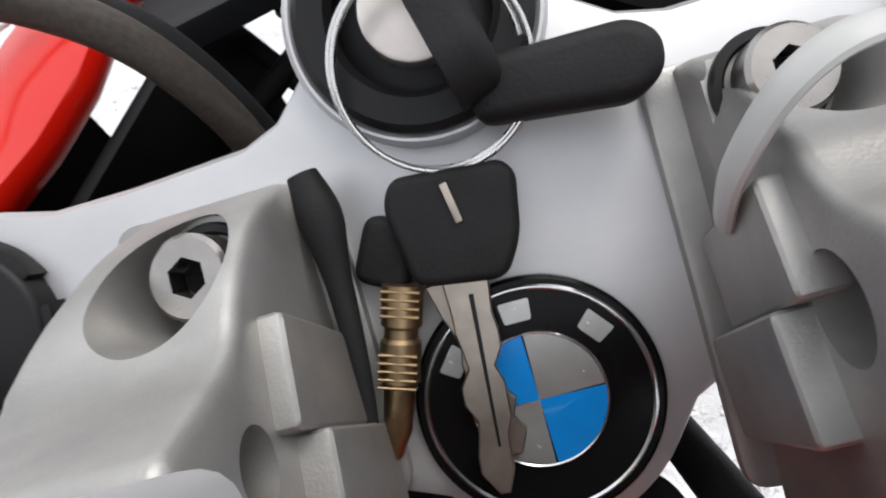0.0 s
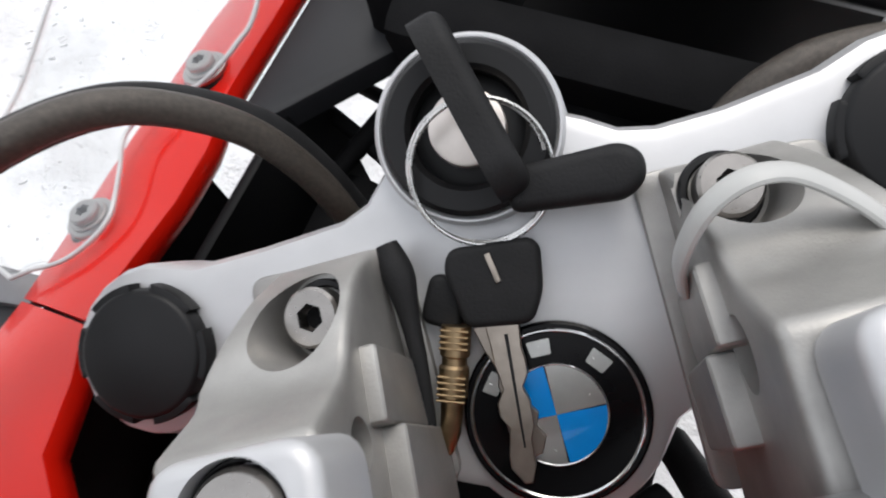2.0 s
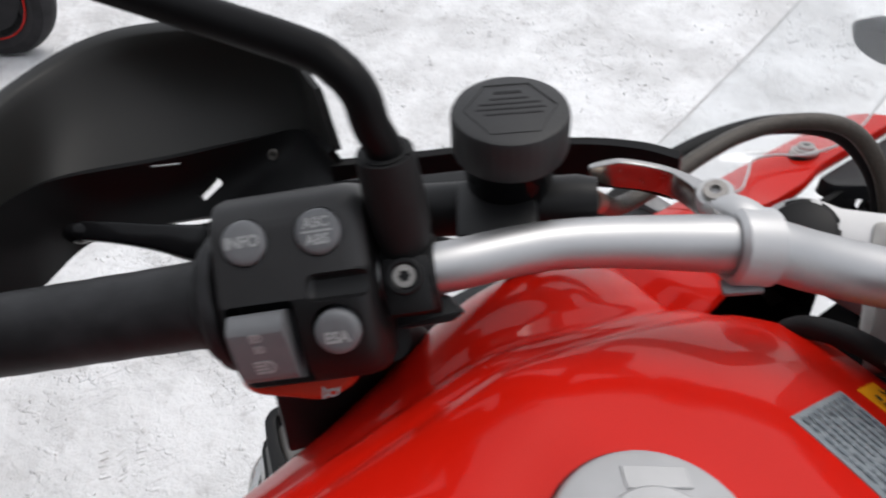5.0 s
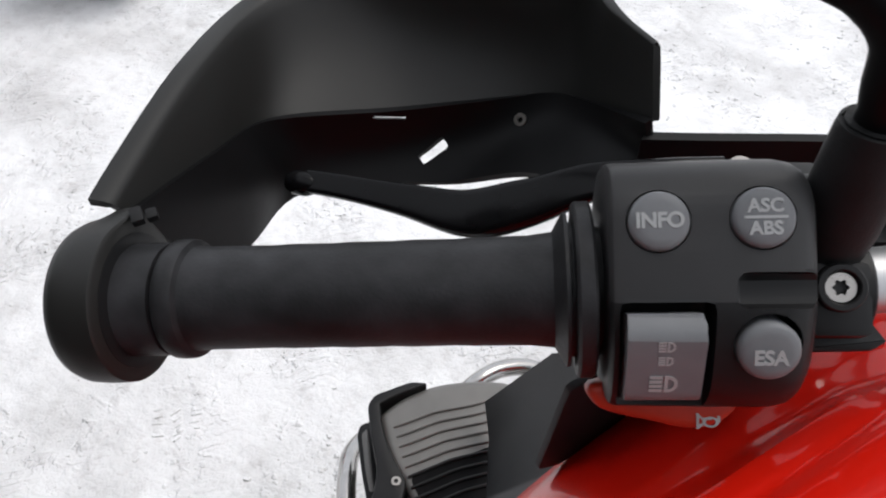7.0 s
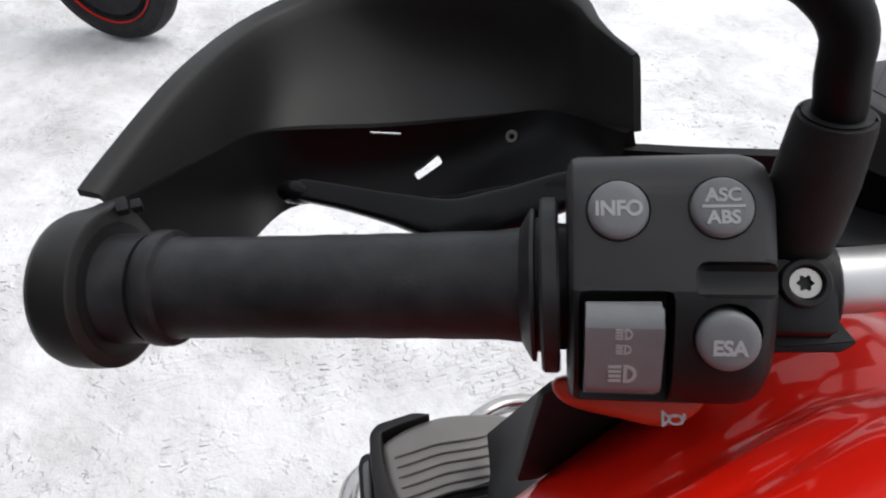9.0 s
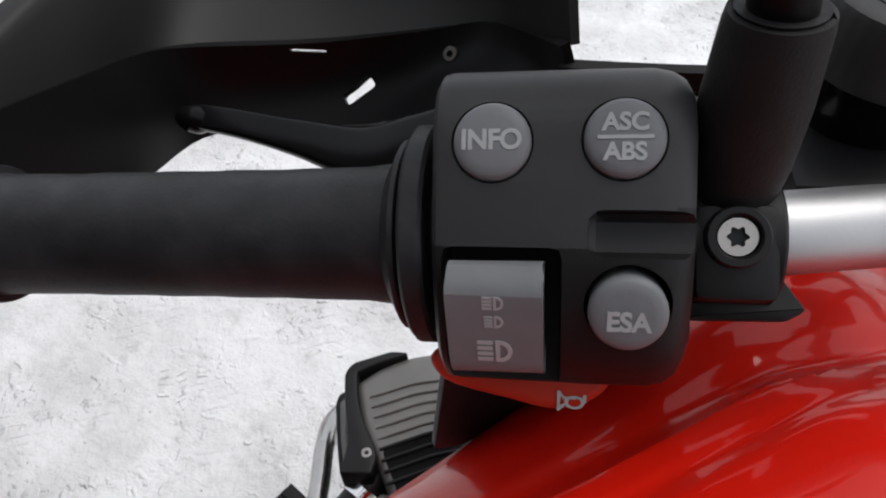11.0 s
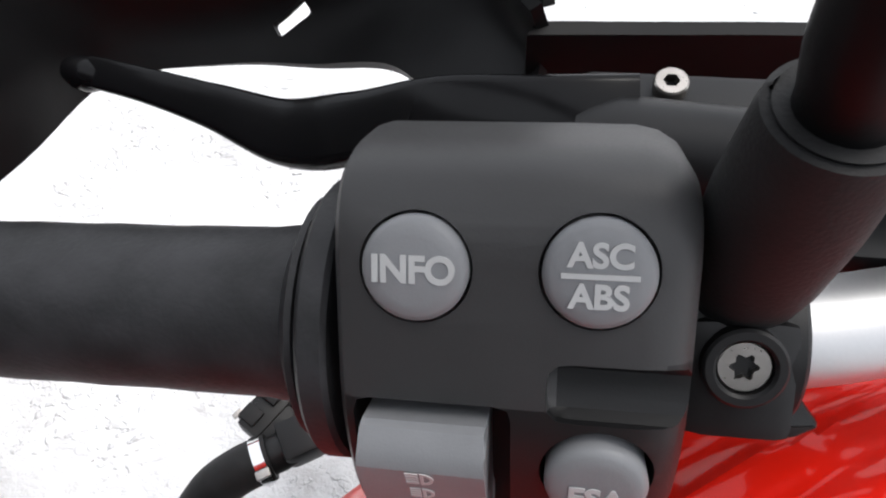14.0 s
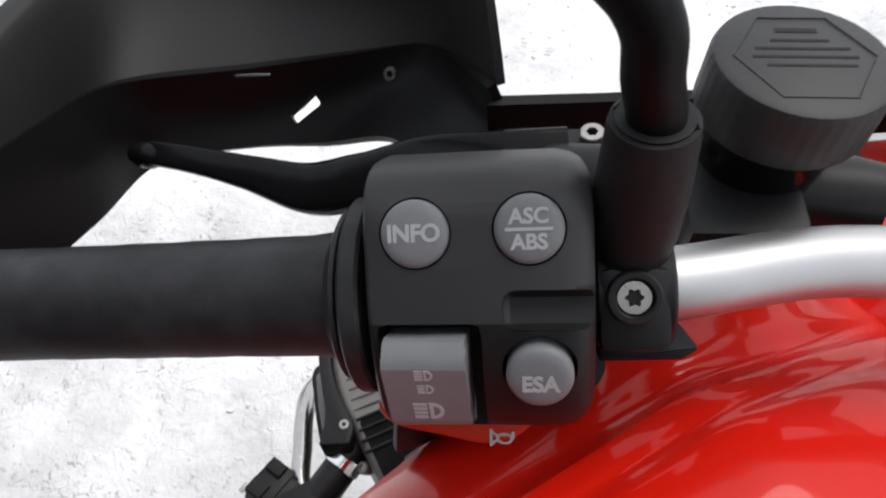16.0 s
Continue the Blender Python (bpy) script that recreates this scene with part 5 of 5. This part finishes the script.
for p, q, r_ in (((-0.150, 0.400, 0.962), (-0.070, 0.375, 0.930), 0.0045), ((-0.128, 0.372, 0.952), (-0.100, 0.440, 0.960), 0.0055), ((-0.140, 0.425, 0.950), (-0.085, 0.405, 0.955), 0.0040)):
    P("wiring_branch", tube([BIKE @ Vector(p), BIKE @ ((Vector(p) + Vector(q)) / 2 + Vector((0, 0, 0.006))), BIKE @ Vector(q)], r_, 12), DEEP, None, "black taped wiring branch")
P("fairing_shelf", box((0.24, 0.10, 0.03), BIKE @ T((0.03, 0.41, 0.985)), 0.008), DEEP, None, "black shelf below the instruments")
P("relay_box", box((0.060, 0.070, 0.055), BIKE @ T((-0.095, 0.460, 1.000)), 0.010), DEEP, None, "black relay box")
P("lower_fairing", box((0.15, 0.12, 0.03), BIKE @ T((-0.025, 0.37, 0.86)), 0.01), DEEP, None, "black lower fairing plate")
P("headlamp_shell", turned([(0, -0.07), (0.10, -0.06), (0.125, 0.0), (0.11, 0.05), (0, 0.06)], BIKE @ T((0.0, 0.60, 0.93)) @ Matrix.Rotation(radians(80), 4, "X"), 40), BLACK, None, "black headlamp shell")
P("cable_guide", tube(spline([tuple(at(CLAMP, 0.036, -0.035, -0.06)), tuple(at(CLAMP, 0.040, -0.042, -0.01)), tuple(at(CLAMP, 0.042, -0.048, 0.035))], 6), 0.0065, 16), RUBBER, None, "black cable sheath")
P("cable_stub", tube([at(CLAMP, 0.004, -0.050, -0.02), at(CLAMP, 0.028, -0.044, -0.030)], 0.0075, 16), RUBBER, None)
P("harness", tube(spline([tuple(BIKE @ Vector((-0.12, 0.26, 0.96))), tuple(BIKE @ Vector((-0.10, 0.30, 0.985))), tuple(BIKE @ Vector((-0.07, 0.33, 0.975))), tuple(BIKE @ Vector((-0.03, 0.36, 0.95)))], 8), 0.009, 14), DEEP, None, "black wiring harness")
HUB = CLAMP @ Vector((-0.004, 0.047, -0.80))
WHEEL = axes((HUB.x, HUB.y, 0.312), (0.0, 0.0, 1.0), (0.12, 0.99, 0))
P("front_mudguard", loft([[WHEEL @ Vector((0.335 * math.cos(t) - 5 * w * w, 0.335 * math.sin(t), w)) for w in np.linspace(-0.05, 0.05, 9)] for t in np.linspace(-1.3, 0.9, 22)]), BLACK, None, "black front mudguard")
fw = P("front_wheel", turned([(0.20, -0.03), (0.285, -0.05), (0.31, -0.035), (0.318, 0.0), (0.31, 0.035), (0.285, 0.05), (0.20, 0.03)], WHEEL, 64), TYRE, None, "black front tyre on snow")
P("wheel_rim", ring_band(0.17, 0.215, -0.03, 0.03, WHEEL, 48, 0.004), CAST, fw)

# front turn signal beyond the screen
ind = P("turn_signal", tube(spline([tuple(BIKE @ Vector((-0.17, 0.60, 0.985))), tuple(BIKE @ Vector((-0.20, 0.61, 0.985))), tuple(BIKE @ Vector((-0.222, 0.612, 0.985)))], 4), 0.011, 18), BLACK, None, "black front turn signal stalk")
P("signal_head", turned([(0, -0.012), (0.020, -0.010), (0.026, 0.0), (0.022, 0.012), (0, 0.016)], BIKE @ T((-0.262, 0.618, 0.985)) @ Matrix.Rotation(radians(-70), 4, "X") @ Matrix.Diagonal((1.7, 1.0, 1, 1)), 36), BLACK_GLOSS, ind)

# ---- engine on the left ----
CYL = BIKE @ T((0, 0, 0.585))


def fillet3(points, n=5, r=0.010):
    """A broken line in space with its inner corners rounded."""
    p = [Vector(q) for q in points]
    out = [p[0]]
    for a, b, c in zip(p, p[1:], p[2:]):
        u, v = (a - b), (c - b)
        e, f = b + u.normalized() * min(r, u.length * 0.45), b + v.normalized() * min(r, v.length * 0.45)
        out += [e.lerp(b, k / n).lerp(b.lerp(f, k / n), k / n) for k in range(n + 1)]
    return out + [p[-1]]


def cylinder():
    """The left head cover: ribs run fore and aft, a black guard wraps its outer end."""
    head = fillet([(-0.476, -0.099), (-0.4855, -0.066), (-0.4865, -0.030), (-0.480, 0.001), (-0.465, 0.0385), (-0.4485, 0.068), (-0.425, 0.088), (-0.300, 0.088), (-0.300, -0.104), (-0.420, -0.110)], [0.01, 0.02, 0.03, 0.03, 0.03, 0.02, 0.02, 0.01, 0.01, 0.02])
    c = P("cylinder_head", slab(head, -0.15, 0.0, CYL, 0.012, 4), ENGINE, None, "grey ribbed cylinder head cover")
    # inner four ribs are black instead of grey: shade put into their colour
    for i in range(9):
        u = -0.4500 + 0.0132 * i
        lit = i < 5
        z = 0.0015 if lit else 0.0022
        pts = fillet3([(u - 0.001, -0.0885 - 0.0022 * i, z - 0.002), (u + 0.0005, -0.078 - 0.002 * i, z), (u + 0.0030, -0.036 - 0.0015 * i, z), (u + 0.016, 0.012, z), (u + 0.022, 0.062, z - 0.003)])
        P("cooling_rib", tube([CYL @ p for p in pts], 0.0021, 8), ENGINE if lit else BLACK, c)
    # flush black plate that paints the shade between the inner ribs
    P("hollow_shade", slab(fillet([(-0.385, -0.098), (-0.372, 0.055), (-0.302, 0.070), (-0.302, -0.098)], 0.01), -0.02, 0.0008, CYL, 0.0004, 1), DEEP, c)
    shield = fillet([(-0.4860, -0.0276), (-0.4960, -0.0450), (-0.4990, -0.0930), (-0.4900, -0.1065), (-0.4536, -0.1178), (-0.4040, -0.1287), (-0.3750, -0.1500), (-0.3600, -0.1180), (-0.3783, -0.1035), (-0.4183, -0.1062), (-0.4505, -0.1034), (-0.4842, -0.0925), (-0.4862, -0.0667), (-0.4825, -0.0290)], [0.002, 0.006, 0.006, 0.008, 0.02, 0.02, 0.005, 0.004, 0.01, 0.02, 0.02, 0.003, 0.01, 0.001])
    P("cylinder_guard", slab(shield, -0.034, 0.007, CYL, 0.0025, 3), BLACK, c, "black plastic cylinder guard")
    outer = fillet([(-0.4880, -0.1270), (-0.5000, -0.1180), (-0.4985, -0.1000), (-0.4650, -0.1120), (-0.4000, -0.1320), (-0.4040, -0.1480), (-0.4371, -0.1410)], [0.006, 0.006, 0.006, 0.01, 0.004, 0.004, 0.02])
    P("outer_guard", slab(outer, -0.075, -0.052, CYL, 0.002, 2), BLACK, c, "black plastic skid guard")
    P("skid_insert", slab(fillet([(-0.4860, -0.1215), (-0.4900, -0.1120), (-0.4650, -0.1185), (-0.4080, -0.1360), (-0.4110, -0.1410), (-0.4400, -0.1350)], 0.003), -0.058, -0.0505, CYL, 0.001, 2), ENGINE, c, "grey insert of the skid guard")
    socket_bolt(c, CYL @ T((-0.3840, -0.1145, 0.0085)), 0.0060)
    return c


ENGINE = material("grey_engine_paint", (0.150, 0.146, 0.138), 0.45, 0.3, vary=0.08, scale=25, bump=0.15, bump_scale=900)
cylinder()
bar_pts = [(-0.38, 0.12, 0.52), (-0.420, 0.10, 0.50), (-0.455, 0.06, 0.47), (-0.505, -0.03, 0.45), (-0.517, -0.095, 0.46), (-0.498, -0.135, 0.475), (-0.460, -0.156, 0.49), (-0.42, -0.172, 0.495), (-0.378, -0.189, 0.50), (-0.33, -0.195, 0.50)]
P("crash_bar", tube(spline([tuple(BIKE @ Vector(p)) for p in bar_pts], 8), 0.0125, 20), STEEL_TUBE, None, "bare steel tube crash bar")
P("crash_bar", tube(spline([tuple(BIKE @ Vector(p)) for p in ((-0.500, 0.030, 0.49), (-0.507, 0.065, 0.50), (-0.508, 0.105, 0.50), (-0.488, 0.145, 0.50), (-0.44, 0.165, 0.50), (-0.38, 0.17, 0.50))], 6), 0.0125, 20), STEEL_TUBE, None, "bare steel tube crash bar")
# lower side panels between tank and cylinder
quad = [(-0.414, 0.016, 0.622), (-0.330, 0.027, 0.830), (-0.265, 0.0315, 0.918), (-0.210, -0.01, 0.900), (-0.200, -0.11, 0.86), (-0.255, -0.083, 0.78), (-0.310, -0.040, 0.630), (-0.380, 0.004, 0.600)]
bm = bmesh.new()
f = bm.faces.new([bm.verts.new(BIKE @ Vector(p)) for p in quad])
bmesh.ops.triangulate(bm, faces=[f])
P("knee_panel", thicken(bm, 0.004), CHARCOAL, None, "charcoal grey knee panel below the tank", 60)
flap = slab(fillet([(-0.1035, 1.010), (-0.0960, 1.082), (-0.032, 1.082), (-0.016, 1.040), (-0.058, 1.012), (-0.090, 1.002)], [0.003, 0.004, 0.01, 0.01, 0.01, 0.005]), -0.0018, 0.0018, BIKE @ axes((-0.1835, 0, 0), (0, 1, 0), (0, 0, 1)), 0.0008, 2)
P("tank_flap", flap, CHARCOAL, None, "charcoal plastic tank flap")
# throttle body with clips and plug
def low(u, v, z):
    return BIKE @ Vector((u, v, z))


inj = P("throttle_body", merged(
    tube(spline([low(-0.385, -0.080, 0.545), low(-0.368, -0.120, 0.542), low(-0.345, -0.165, 0.536), low(-0.334, -0.205, 0.530), low(-0.333, -0.235, 0.528)], 6), [0.021] * 24 + [0.020], 28),
    box((0.045, 0.040, 0.050), axes(low(-0.336, -0.192, 0.530), BIKE.to_3x3() @ Vector((1, 0, 0)), BIKE.to_3x3() @ Vector((-0.2, 1, 0))), 0.006)), BLACK, None, "black throttle body with steel clips")
P("intake_elbow", tube(spline([low(-0.333, -0.228, 0.528), low(-0.333, -0.262, 0.528), low(-0.328, -0.300, 0.515), low(-0.310, -0.335, 0.490), low(-0.27, -0.36, 0.47)], 8), 0.026, 28), RUBBER, inj, "black rubber intake elbow")
for a_, b_, r_ in ((low(-0.3610, -0.133, 0.541), low(-0.352, -0.150, 0.538), 0.0225), (low(-0.333, -0.238, 0.528), low(-0.333, -0.262, 0.528), 0.0268)):
    cl = P("hose_clip", ring_band(r_ - 0.001, r_ + 0.0008, -0.0065, 0.0065, along(a_, b_), 40), CHROME, inj, "bright steel hose clip")
    P("clip_screw", box((0.010, 0.008, 0.016), along(a_, b_) @ T((r_ * 0.72, r_ * 0.72, 0)), 0.002), POLISHED, cl)
plug = axes(low(-0.381, -0.220, 0.512), BIKE.to_3x3() @ Vector((-0.80, -0.42, 0.1)), BIKE.to_3x3() @ Vector((0.4, -0.85, 0.1)))
pl = P("plug", merged(box((0.050, 0.046, 0.030), plug, 0.004), box((0.030, 0.056, 0.036), plug @ T((0.004, 0, 0)), 0.003), tube([plug @ Vector((-0.015, 0, 0)), plug @ Vector((-0.06, 0.008, 0.004))], 0.016, 16)), BLACK, inj, "black wiring plug")
P("plug_latch", merged(box((0.022, 0.016, 0.010), plug @ T((0.010, -0.018, 0.020)), 0.002), box((0.022, 0.020, 0.008), plug @ T((0.012, 0.012, 0.019)), 0.002)), RUBBER, pl)
P("plug_clip", box((0.006, 0.012, 0.004), plug @ T((0.027, 0.020, 0.010)), 0.001), POLISHED, pl)
P("wiring", tube(spline([plug @ Vector((0.02, 0.0, -0.01)), low(-0.40, -0.20, 0.47), low(-0.37, -0.17, 0.46), low(-0.30, -0.14, 0.48)], 8), 0.006, 12), RUBBER, inj, "black corrugated wiring sleeve")
for q in ((-0.392, -0.130, 0.552), (-0.341, -0.113, 0.552)):
    P("head_screw", turned([(0, -0.012), (0.0075, -0.012), (0.0075, 0.004), (0.006, 0.006), (0.0035, 0.0062), (0.003, 0.003), (0, 0.003)], BIKE @ T(q) @ Matrix.Rotation(radians(25), 4, "X"), 20), CAST_WARM, inj, "bright socket screw")
# engine block and frame that carry the rest down to the stand
P("engine_block", box((0.34, 0.42, 0.36), BIKE @ T((0.0, -0.08, 0.45)), 0.04), DEEP, None, "black engine block")
P("seat", box((0.30, 0.62, 0.10), BIKE @ T((0.0, -0.72, 0.88)), 0.04, 4), RUBBER, None, "black seat")
P("rear_frame", box((0.22, 0.7, 0.12), BIKE @ T((0.0, -0.62, 0.76)), 0.03), BLACK, None, "black rear frame")
P("centre_stand", merged(tube([BIKE @ Vector((-0.10, -0.25, 0.32)), BIKE @ Vector((-0.17, -0.30, -0.005))], 0.014, 14), tube([BIKE @ Vector((0.10, -0.25, 0.32)), BIKE @ Vector((0.17, -0.30, -0.005))], 0.014, 14)), BLACK, None, "black centre stand")
rw = P("rear_wheel", turned([(0.18, -0.04), (0.26, -0.07), (0.30, -0.05), (0.312, 0.0), (0.30, 0.05), (0.26, 0.07), (0.18, 0.04)], BIKE @ T((0, -0.98, 0.312)) @ Matrix.Rotation(radians(90), 4, "Y"), 64), TYRE, None, "black rear tyre")
P("wheel_rim", ring_band(0.14, 0.19, -0.05, 0.05, BIKE @ T((0, -0.98, 0.312)) @ Matrix.Rotation(radians(90), 4, "Y"), 48, 0.004), CAST, rw)


# ---- keys ----
keys = thing("key_ring", "bunch of keys on a wire ring hanging from the ignition lock", "keys", CLAMP @ Vector((*LOCK_AT, 0.008)))
KI = T(CLAMP @ Vector((*LOCK_AT, 0.008))).inverted()


def K(name, bm, mat, parent=None, label="", sharp=35.0):
    bm.transform(KI)
    return part(name, bm, mat, parent or keys, label, sharp)


def key_blade(m, length, width, thick, teeth, seed):
    """A key's blade along -y with cut teeth on one edge."""
    random.seed(seed)
    pts = [(-width / 2, 0)]
    n = teeth
    left = []
    for i in range(n + 1):
        y = -length * (0.18 + 0.72 * i / n)
        left.append((-width / 2 + random.choice((0, 0.0008, 0.0016, 0.0022)), y))
    pts += left + [(-0.001, -length), (0.0012, -length)]
    right = [(width / 2 - random.choice((0, 0.0006, 0.0014, 0.002)), -length * (0.18 + 0.72 * i / n)) for i in range(n, -1, -1)]
    pts += right + [(width / 2, 0)]
    return slab(pts, 0, thick, m, 0.0003, 1)


def keys_on_ring():
    # wire ring, two turns
    c = Vector((-0.001, 0.0735, 0.0135))
    pts = []
    for i in range(120):
        a = 2 * math.pi * i / 60
        r = 0.0190 + 0.0008 * math.sin(i / 119 * math.pi)
        pts.append(CLAMP @ (c + Vector((r * math.cos(a) + 0.0016 * i / 119, r * math.sin(a) - 0.0022 * i / 119, 0.0016 * i / 119 + 0.0045 * math.sin(a) - 0.002))))
    K("ring", tube(pts, 0.00062, 10), RING_WIRE, None, "two-turn steel wire ring")
    # key in the lock, its bow on edge
    a, b = Vector((0.0085, 0.064)), Vector((-0.0038, 0.115))
    d = (b - a).normalized()
    m = CLAMP @ axes((*((a + b) / 2), 0.0), (d.x, d.y, 0), (0, 0, 1))
    bow = slab(fillet([(-0.027, 0.008), (0.022, 0.008), (0.0275, 0.014), (0.0275, 0.021), (0.018, 0.026), (-0.020, 0.026), (-0.027, 0.020)], 0.006), -0.0050, 0.0050, m, 0.0040, 4)
    K("key_bow", bow, RUBBER, None, "black plastic bow of the ignition key")
    # fob lying to one side
    a, b = Vector((0.0070, 0.0655, 0.012)), Vector((0.0405, 0.0615, 0.015))
    m = CLAMP @ axes((a + b) / 2, b - a, (0, 1, 0))
    K("key_bow", slab(fillet([(-0.018, -0.0068), (0.013, -0.0075), (0.0185, -0.003), (0.0185, 0.004), (0.013, 0.0078), (-0.018, 0.0055)], 0.004), -0.005, 0.005, m, 0.0035, 4), RUBBER, None, "black plastic fob")
    # hanging key with a square black bow
    m = CLAMP @ T((-0.0040, 0.0415, 0.0045)) @ Matrix.Rotation(radians(-6), 4, "Z")
    bow = K("key_bow", slab(fillet([(-0.0105, -0.0115), (0.0085, -0.0125), (0.0125, -0.004), (0.0135, 0.0085), (0.011, 0.0115), (-0.012, 0.0115), (-0.0145, 0.006)], 0.0035), 0.0, 0.0062, m, 0.002, 3), RUBBER, None, "square black plastic key bow")
    K("key_slot", box((0.0016, 0.0085, 0.0012), m @ T((-0.0002, 0.0045, 0.0064)) @ Matrix.Rotation(0.25, 4, "Z"), 0.0003, 2), KEY_STEEL, bow)
    m = CLAMP @ T((-0.0055, 0.031, 0.0062)) @ Matrix.Rotation(radians(-5), 4, "Z") @ Matrix.Rotation(radians(-2), 4, "X")
    bl = K("key_blade", key_blade(m, 0.046, 0.0098, 0.0020, 9, 3), KEY_STEEL, None, "toothed nickel key blade")
    # black strip laid on the blade draws its groove; nothing is cut
    K("groove", slab([(0.0002, -0.004), (0.0012, -0.004), (0.0010, -0.036), (0.0004, -0.036)], 0.0019, 0.0022, m), BLACK, bl)
    m = CLAMP @ T((-0.0100, 0.031, 0.0040)) @ Matrix.Rotation(radians(7), 4, "Z")
    K("key_blade", key_blade(m, 0.040, 0.0088, 0.0020, 8, 8), KEY_STEEL, None, "toothed nickel key blade")
    # brass key end
    m = CLAMP @ T((-0.0185, 0.0325, 0.0030)) @ Matrix.Rotation(radians(-18), 4, "Z")
    br_ = K("brass_key", turned([(0, 0.0), (0.0044, 0.0), (0.0044, -0.0085), (0.0036, -0.0092), (0.0036, -0.0112), (0.0044, -0.012), (0.0044, -0.0205), (0.0034, -0.0215), (0.0030, -0.031), (0.0012, -0.037), (0, -0.038)], m @ T((0, 0, 0.0035)) @ Matrix.Rotation(radians(-90), 4, "X") @ Matrix.Diagonal((1, 1, 1, 1)), 24), BRASS, None, "notched brass key")
    for i in range(11):
        if i in (4, 5):
            continue
        K("notch", box((0.0084, 0.0006, 0.0022), m @ T((0, -0.0012 - i * 0.0017 - (0.003 if i > 4 else 0), 0.0068)), 0.0002, 1), BRASS, br_)
    K("brass_key_bow", slab(fillet([(-0.0065, -0.004), (0.006, -0.006), (0.0065, 0.009), (-0.004, 0.011)], 0.004), 0.0, 0.005, CLAMP @ T((-0.0220, 0.0375, 0.0003)) @ Matrix.Rotation(radians(-18), 4, "Z"), 0.002, 3), RUBBER, None, "black bow of the brass key")
    # long slim black key
    path = spline([(-0.0316, 0.0600, 0.010), (-0.0304, 0.0520, 0.0105), (-0.0302, 0.042, 0.0108), (-0.0306, 0.026, 0.0112), (-0.0318, 0.010, 0.0118), (-0.0340, -0.0050, 0.0122)], 6)
    n = len(path)
    prof = [0.0030 + 0.0019 * math.exp(-((i / (n - 1) - 0.24) / 0.17) ** 2) - 0.0016 * (i / (n - 1)) ** 2 for i in range(n)]
    K("slim_key", tube([CLAMP @ p for p in path], prof, 18, flat=0.75), RUBBER, None, "long slim black plastic key")


keys_on_ring()


WALL = material("unseen_wall_dark", (0.045, 0.044, 0.042), 0.8, vary=0.2, scale=3, bump=0.3, bump_scale=120, spec=0.2)


# ---- the other motorcycle ----
def parked_bike():
    at0 = Vector((-2.95, 1.17, 0.0))
    o = thing("parked_motorcycle", "black-tyred motorcycle parked on the snow nearby", "motorcycle", at0)
    m = axes((0, 0, 0.305), (0.95, 0.31, 0), (0, 0, 1))

    def Q(name, bm, mat, parent=None, label=""):
        return part(name, bm, mat, parent or o, label)
    w = Q("wheel", turned([(0.215, -0.045), (0.255, -0.062), (0.290, -0.052), (0.303, -0.025), (0.306, 0.0), (0.303, 0.025), (0.290, 0.052), (0.255, 0.062), (0.215, 0.045)], m, 80), TYRE, None, "black road tyre")
    Q("rim", ring_band(0.185, 0.218, -0.045, 0.045, m, 64, 0.006), BLACK_GLOSS, w, "black rim")
    for s in (-1, 1):
        Q("rim_stripe", ring_band(0.219, 0.2235, s * 0.0515 - 0.004, s * 0.0515 + 0.004, m, 64, 0.0005), RED, w, "red rim stripe")
    for i in range(5):
        a = 2 * math.pi * i / 5 + 0.3
        Q("spoke", box((0.17, 0.03, 0.025), m @ Matrix.Rotation(a, 4, "Z") @ T((0.11, 0, 0)), 0.006), BLACK_GLOSS, w)
    Q("hub", turned([(0, -0.05), (0.05, -0.05), (0.05, 0.05), (0, 0.05)], m, 32), BLACK_GLOSS, w)
    for s in (-1, 1):
        p0, p1 = m @ Vector((0, 0, s * 0.085)), m @ Vector((-0.28, 0.62, s * 0.085))
        Q("fork_leg", tube([p0, p1], 0.022, 20), BLACK, None, "black fork leg")
    Q("mudguard", loft([[m @ Vector(((0.322) * math.cos(t), (0.322) * math.sin(t), z)) for z in np.linspace(-0.06, 0.06, 7)] for t in np.linspace(0.6, 2.3, 18)]), BLACK_GLOSS, None, "black mudguard")
    Q("body", box((1.15, 0.35, 0.24), m @ T((-0.90, 0.30, 0)), 0.08, 4), BLACK, None, "black engine and frame")
    Q("tank", box((0.62, 0.25, 0.26), m @ T((-0.56, 0.60, 0)), 0.08, 4), RED, None, "red tank")
    r = m @ T((-1.43, 0.0, 0))
    w2 = Q("wheel", turned([(0.215, -0.06), (0.255, -0.08), (0.290, -0.06), (0.306, 0.0), (0.290, 0.06), (0.255, 0.08), (0.215, 0.06)], r, 64), TYRE, None, "black road tyre")
    Q("rim", ring_band(0.185, 0.218, -0.045, 0.045, r, 48, 0.006), BLACK_GLOSS, w2)
    return o


parked_bike()


# ---- unseen dark wall behind the camera, added to darken the reflections ----
tagged(part("unseen_dark_wall", box((9.0, 0.25, 3.4), T((0.0, -2.3, 1.69)) @ Matrix.Rotation(radians(-8), 4, "Z"), 0.01), WALL), "unseen plain dark wall added to darken reflections", "wall", kind="structure")
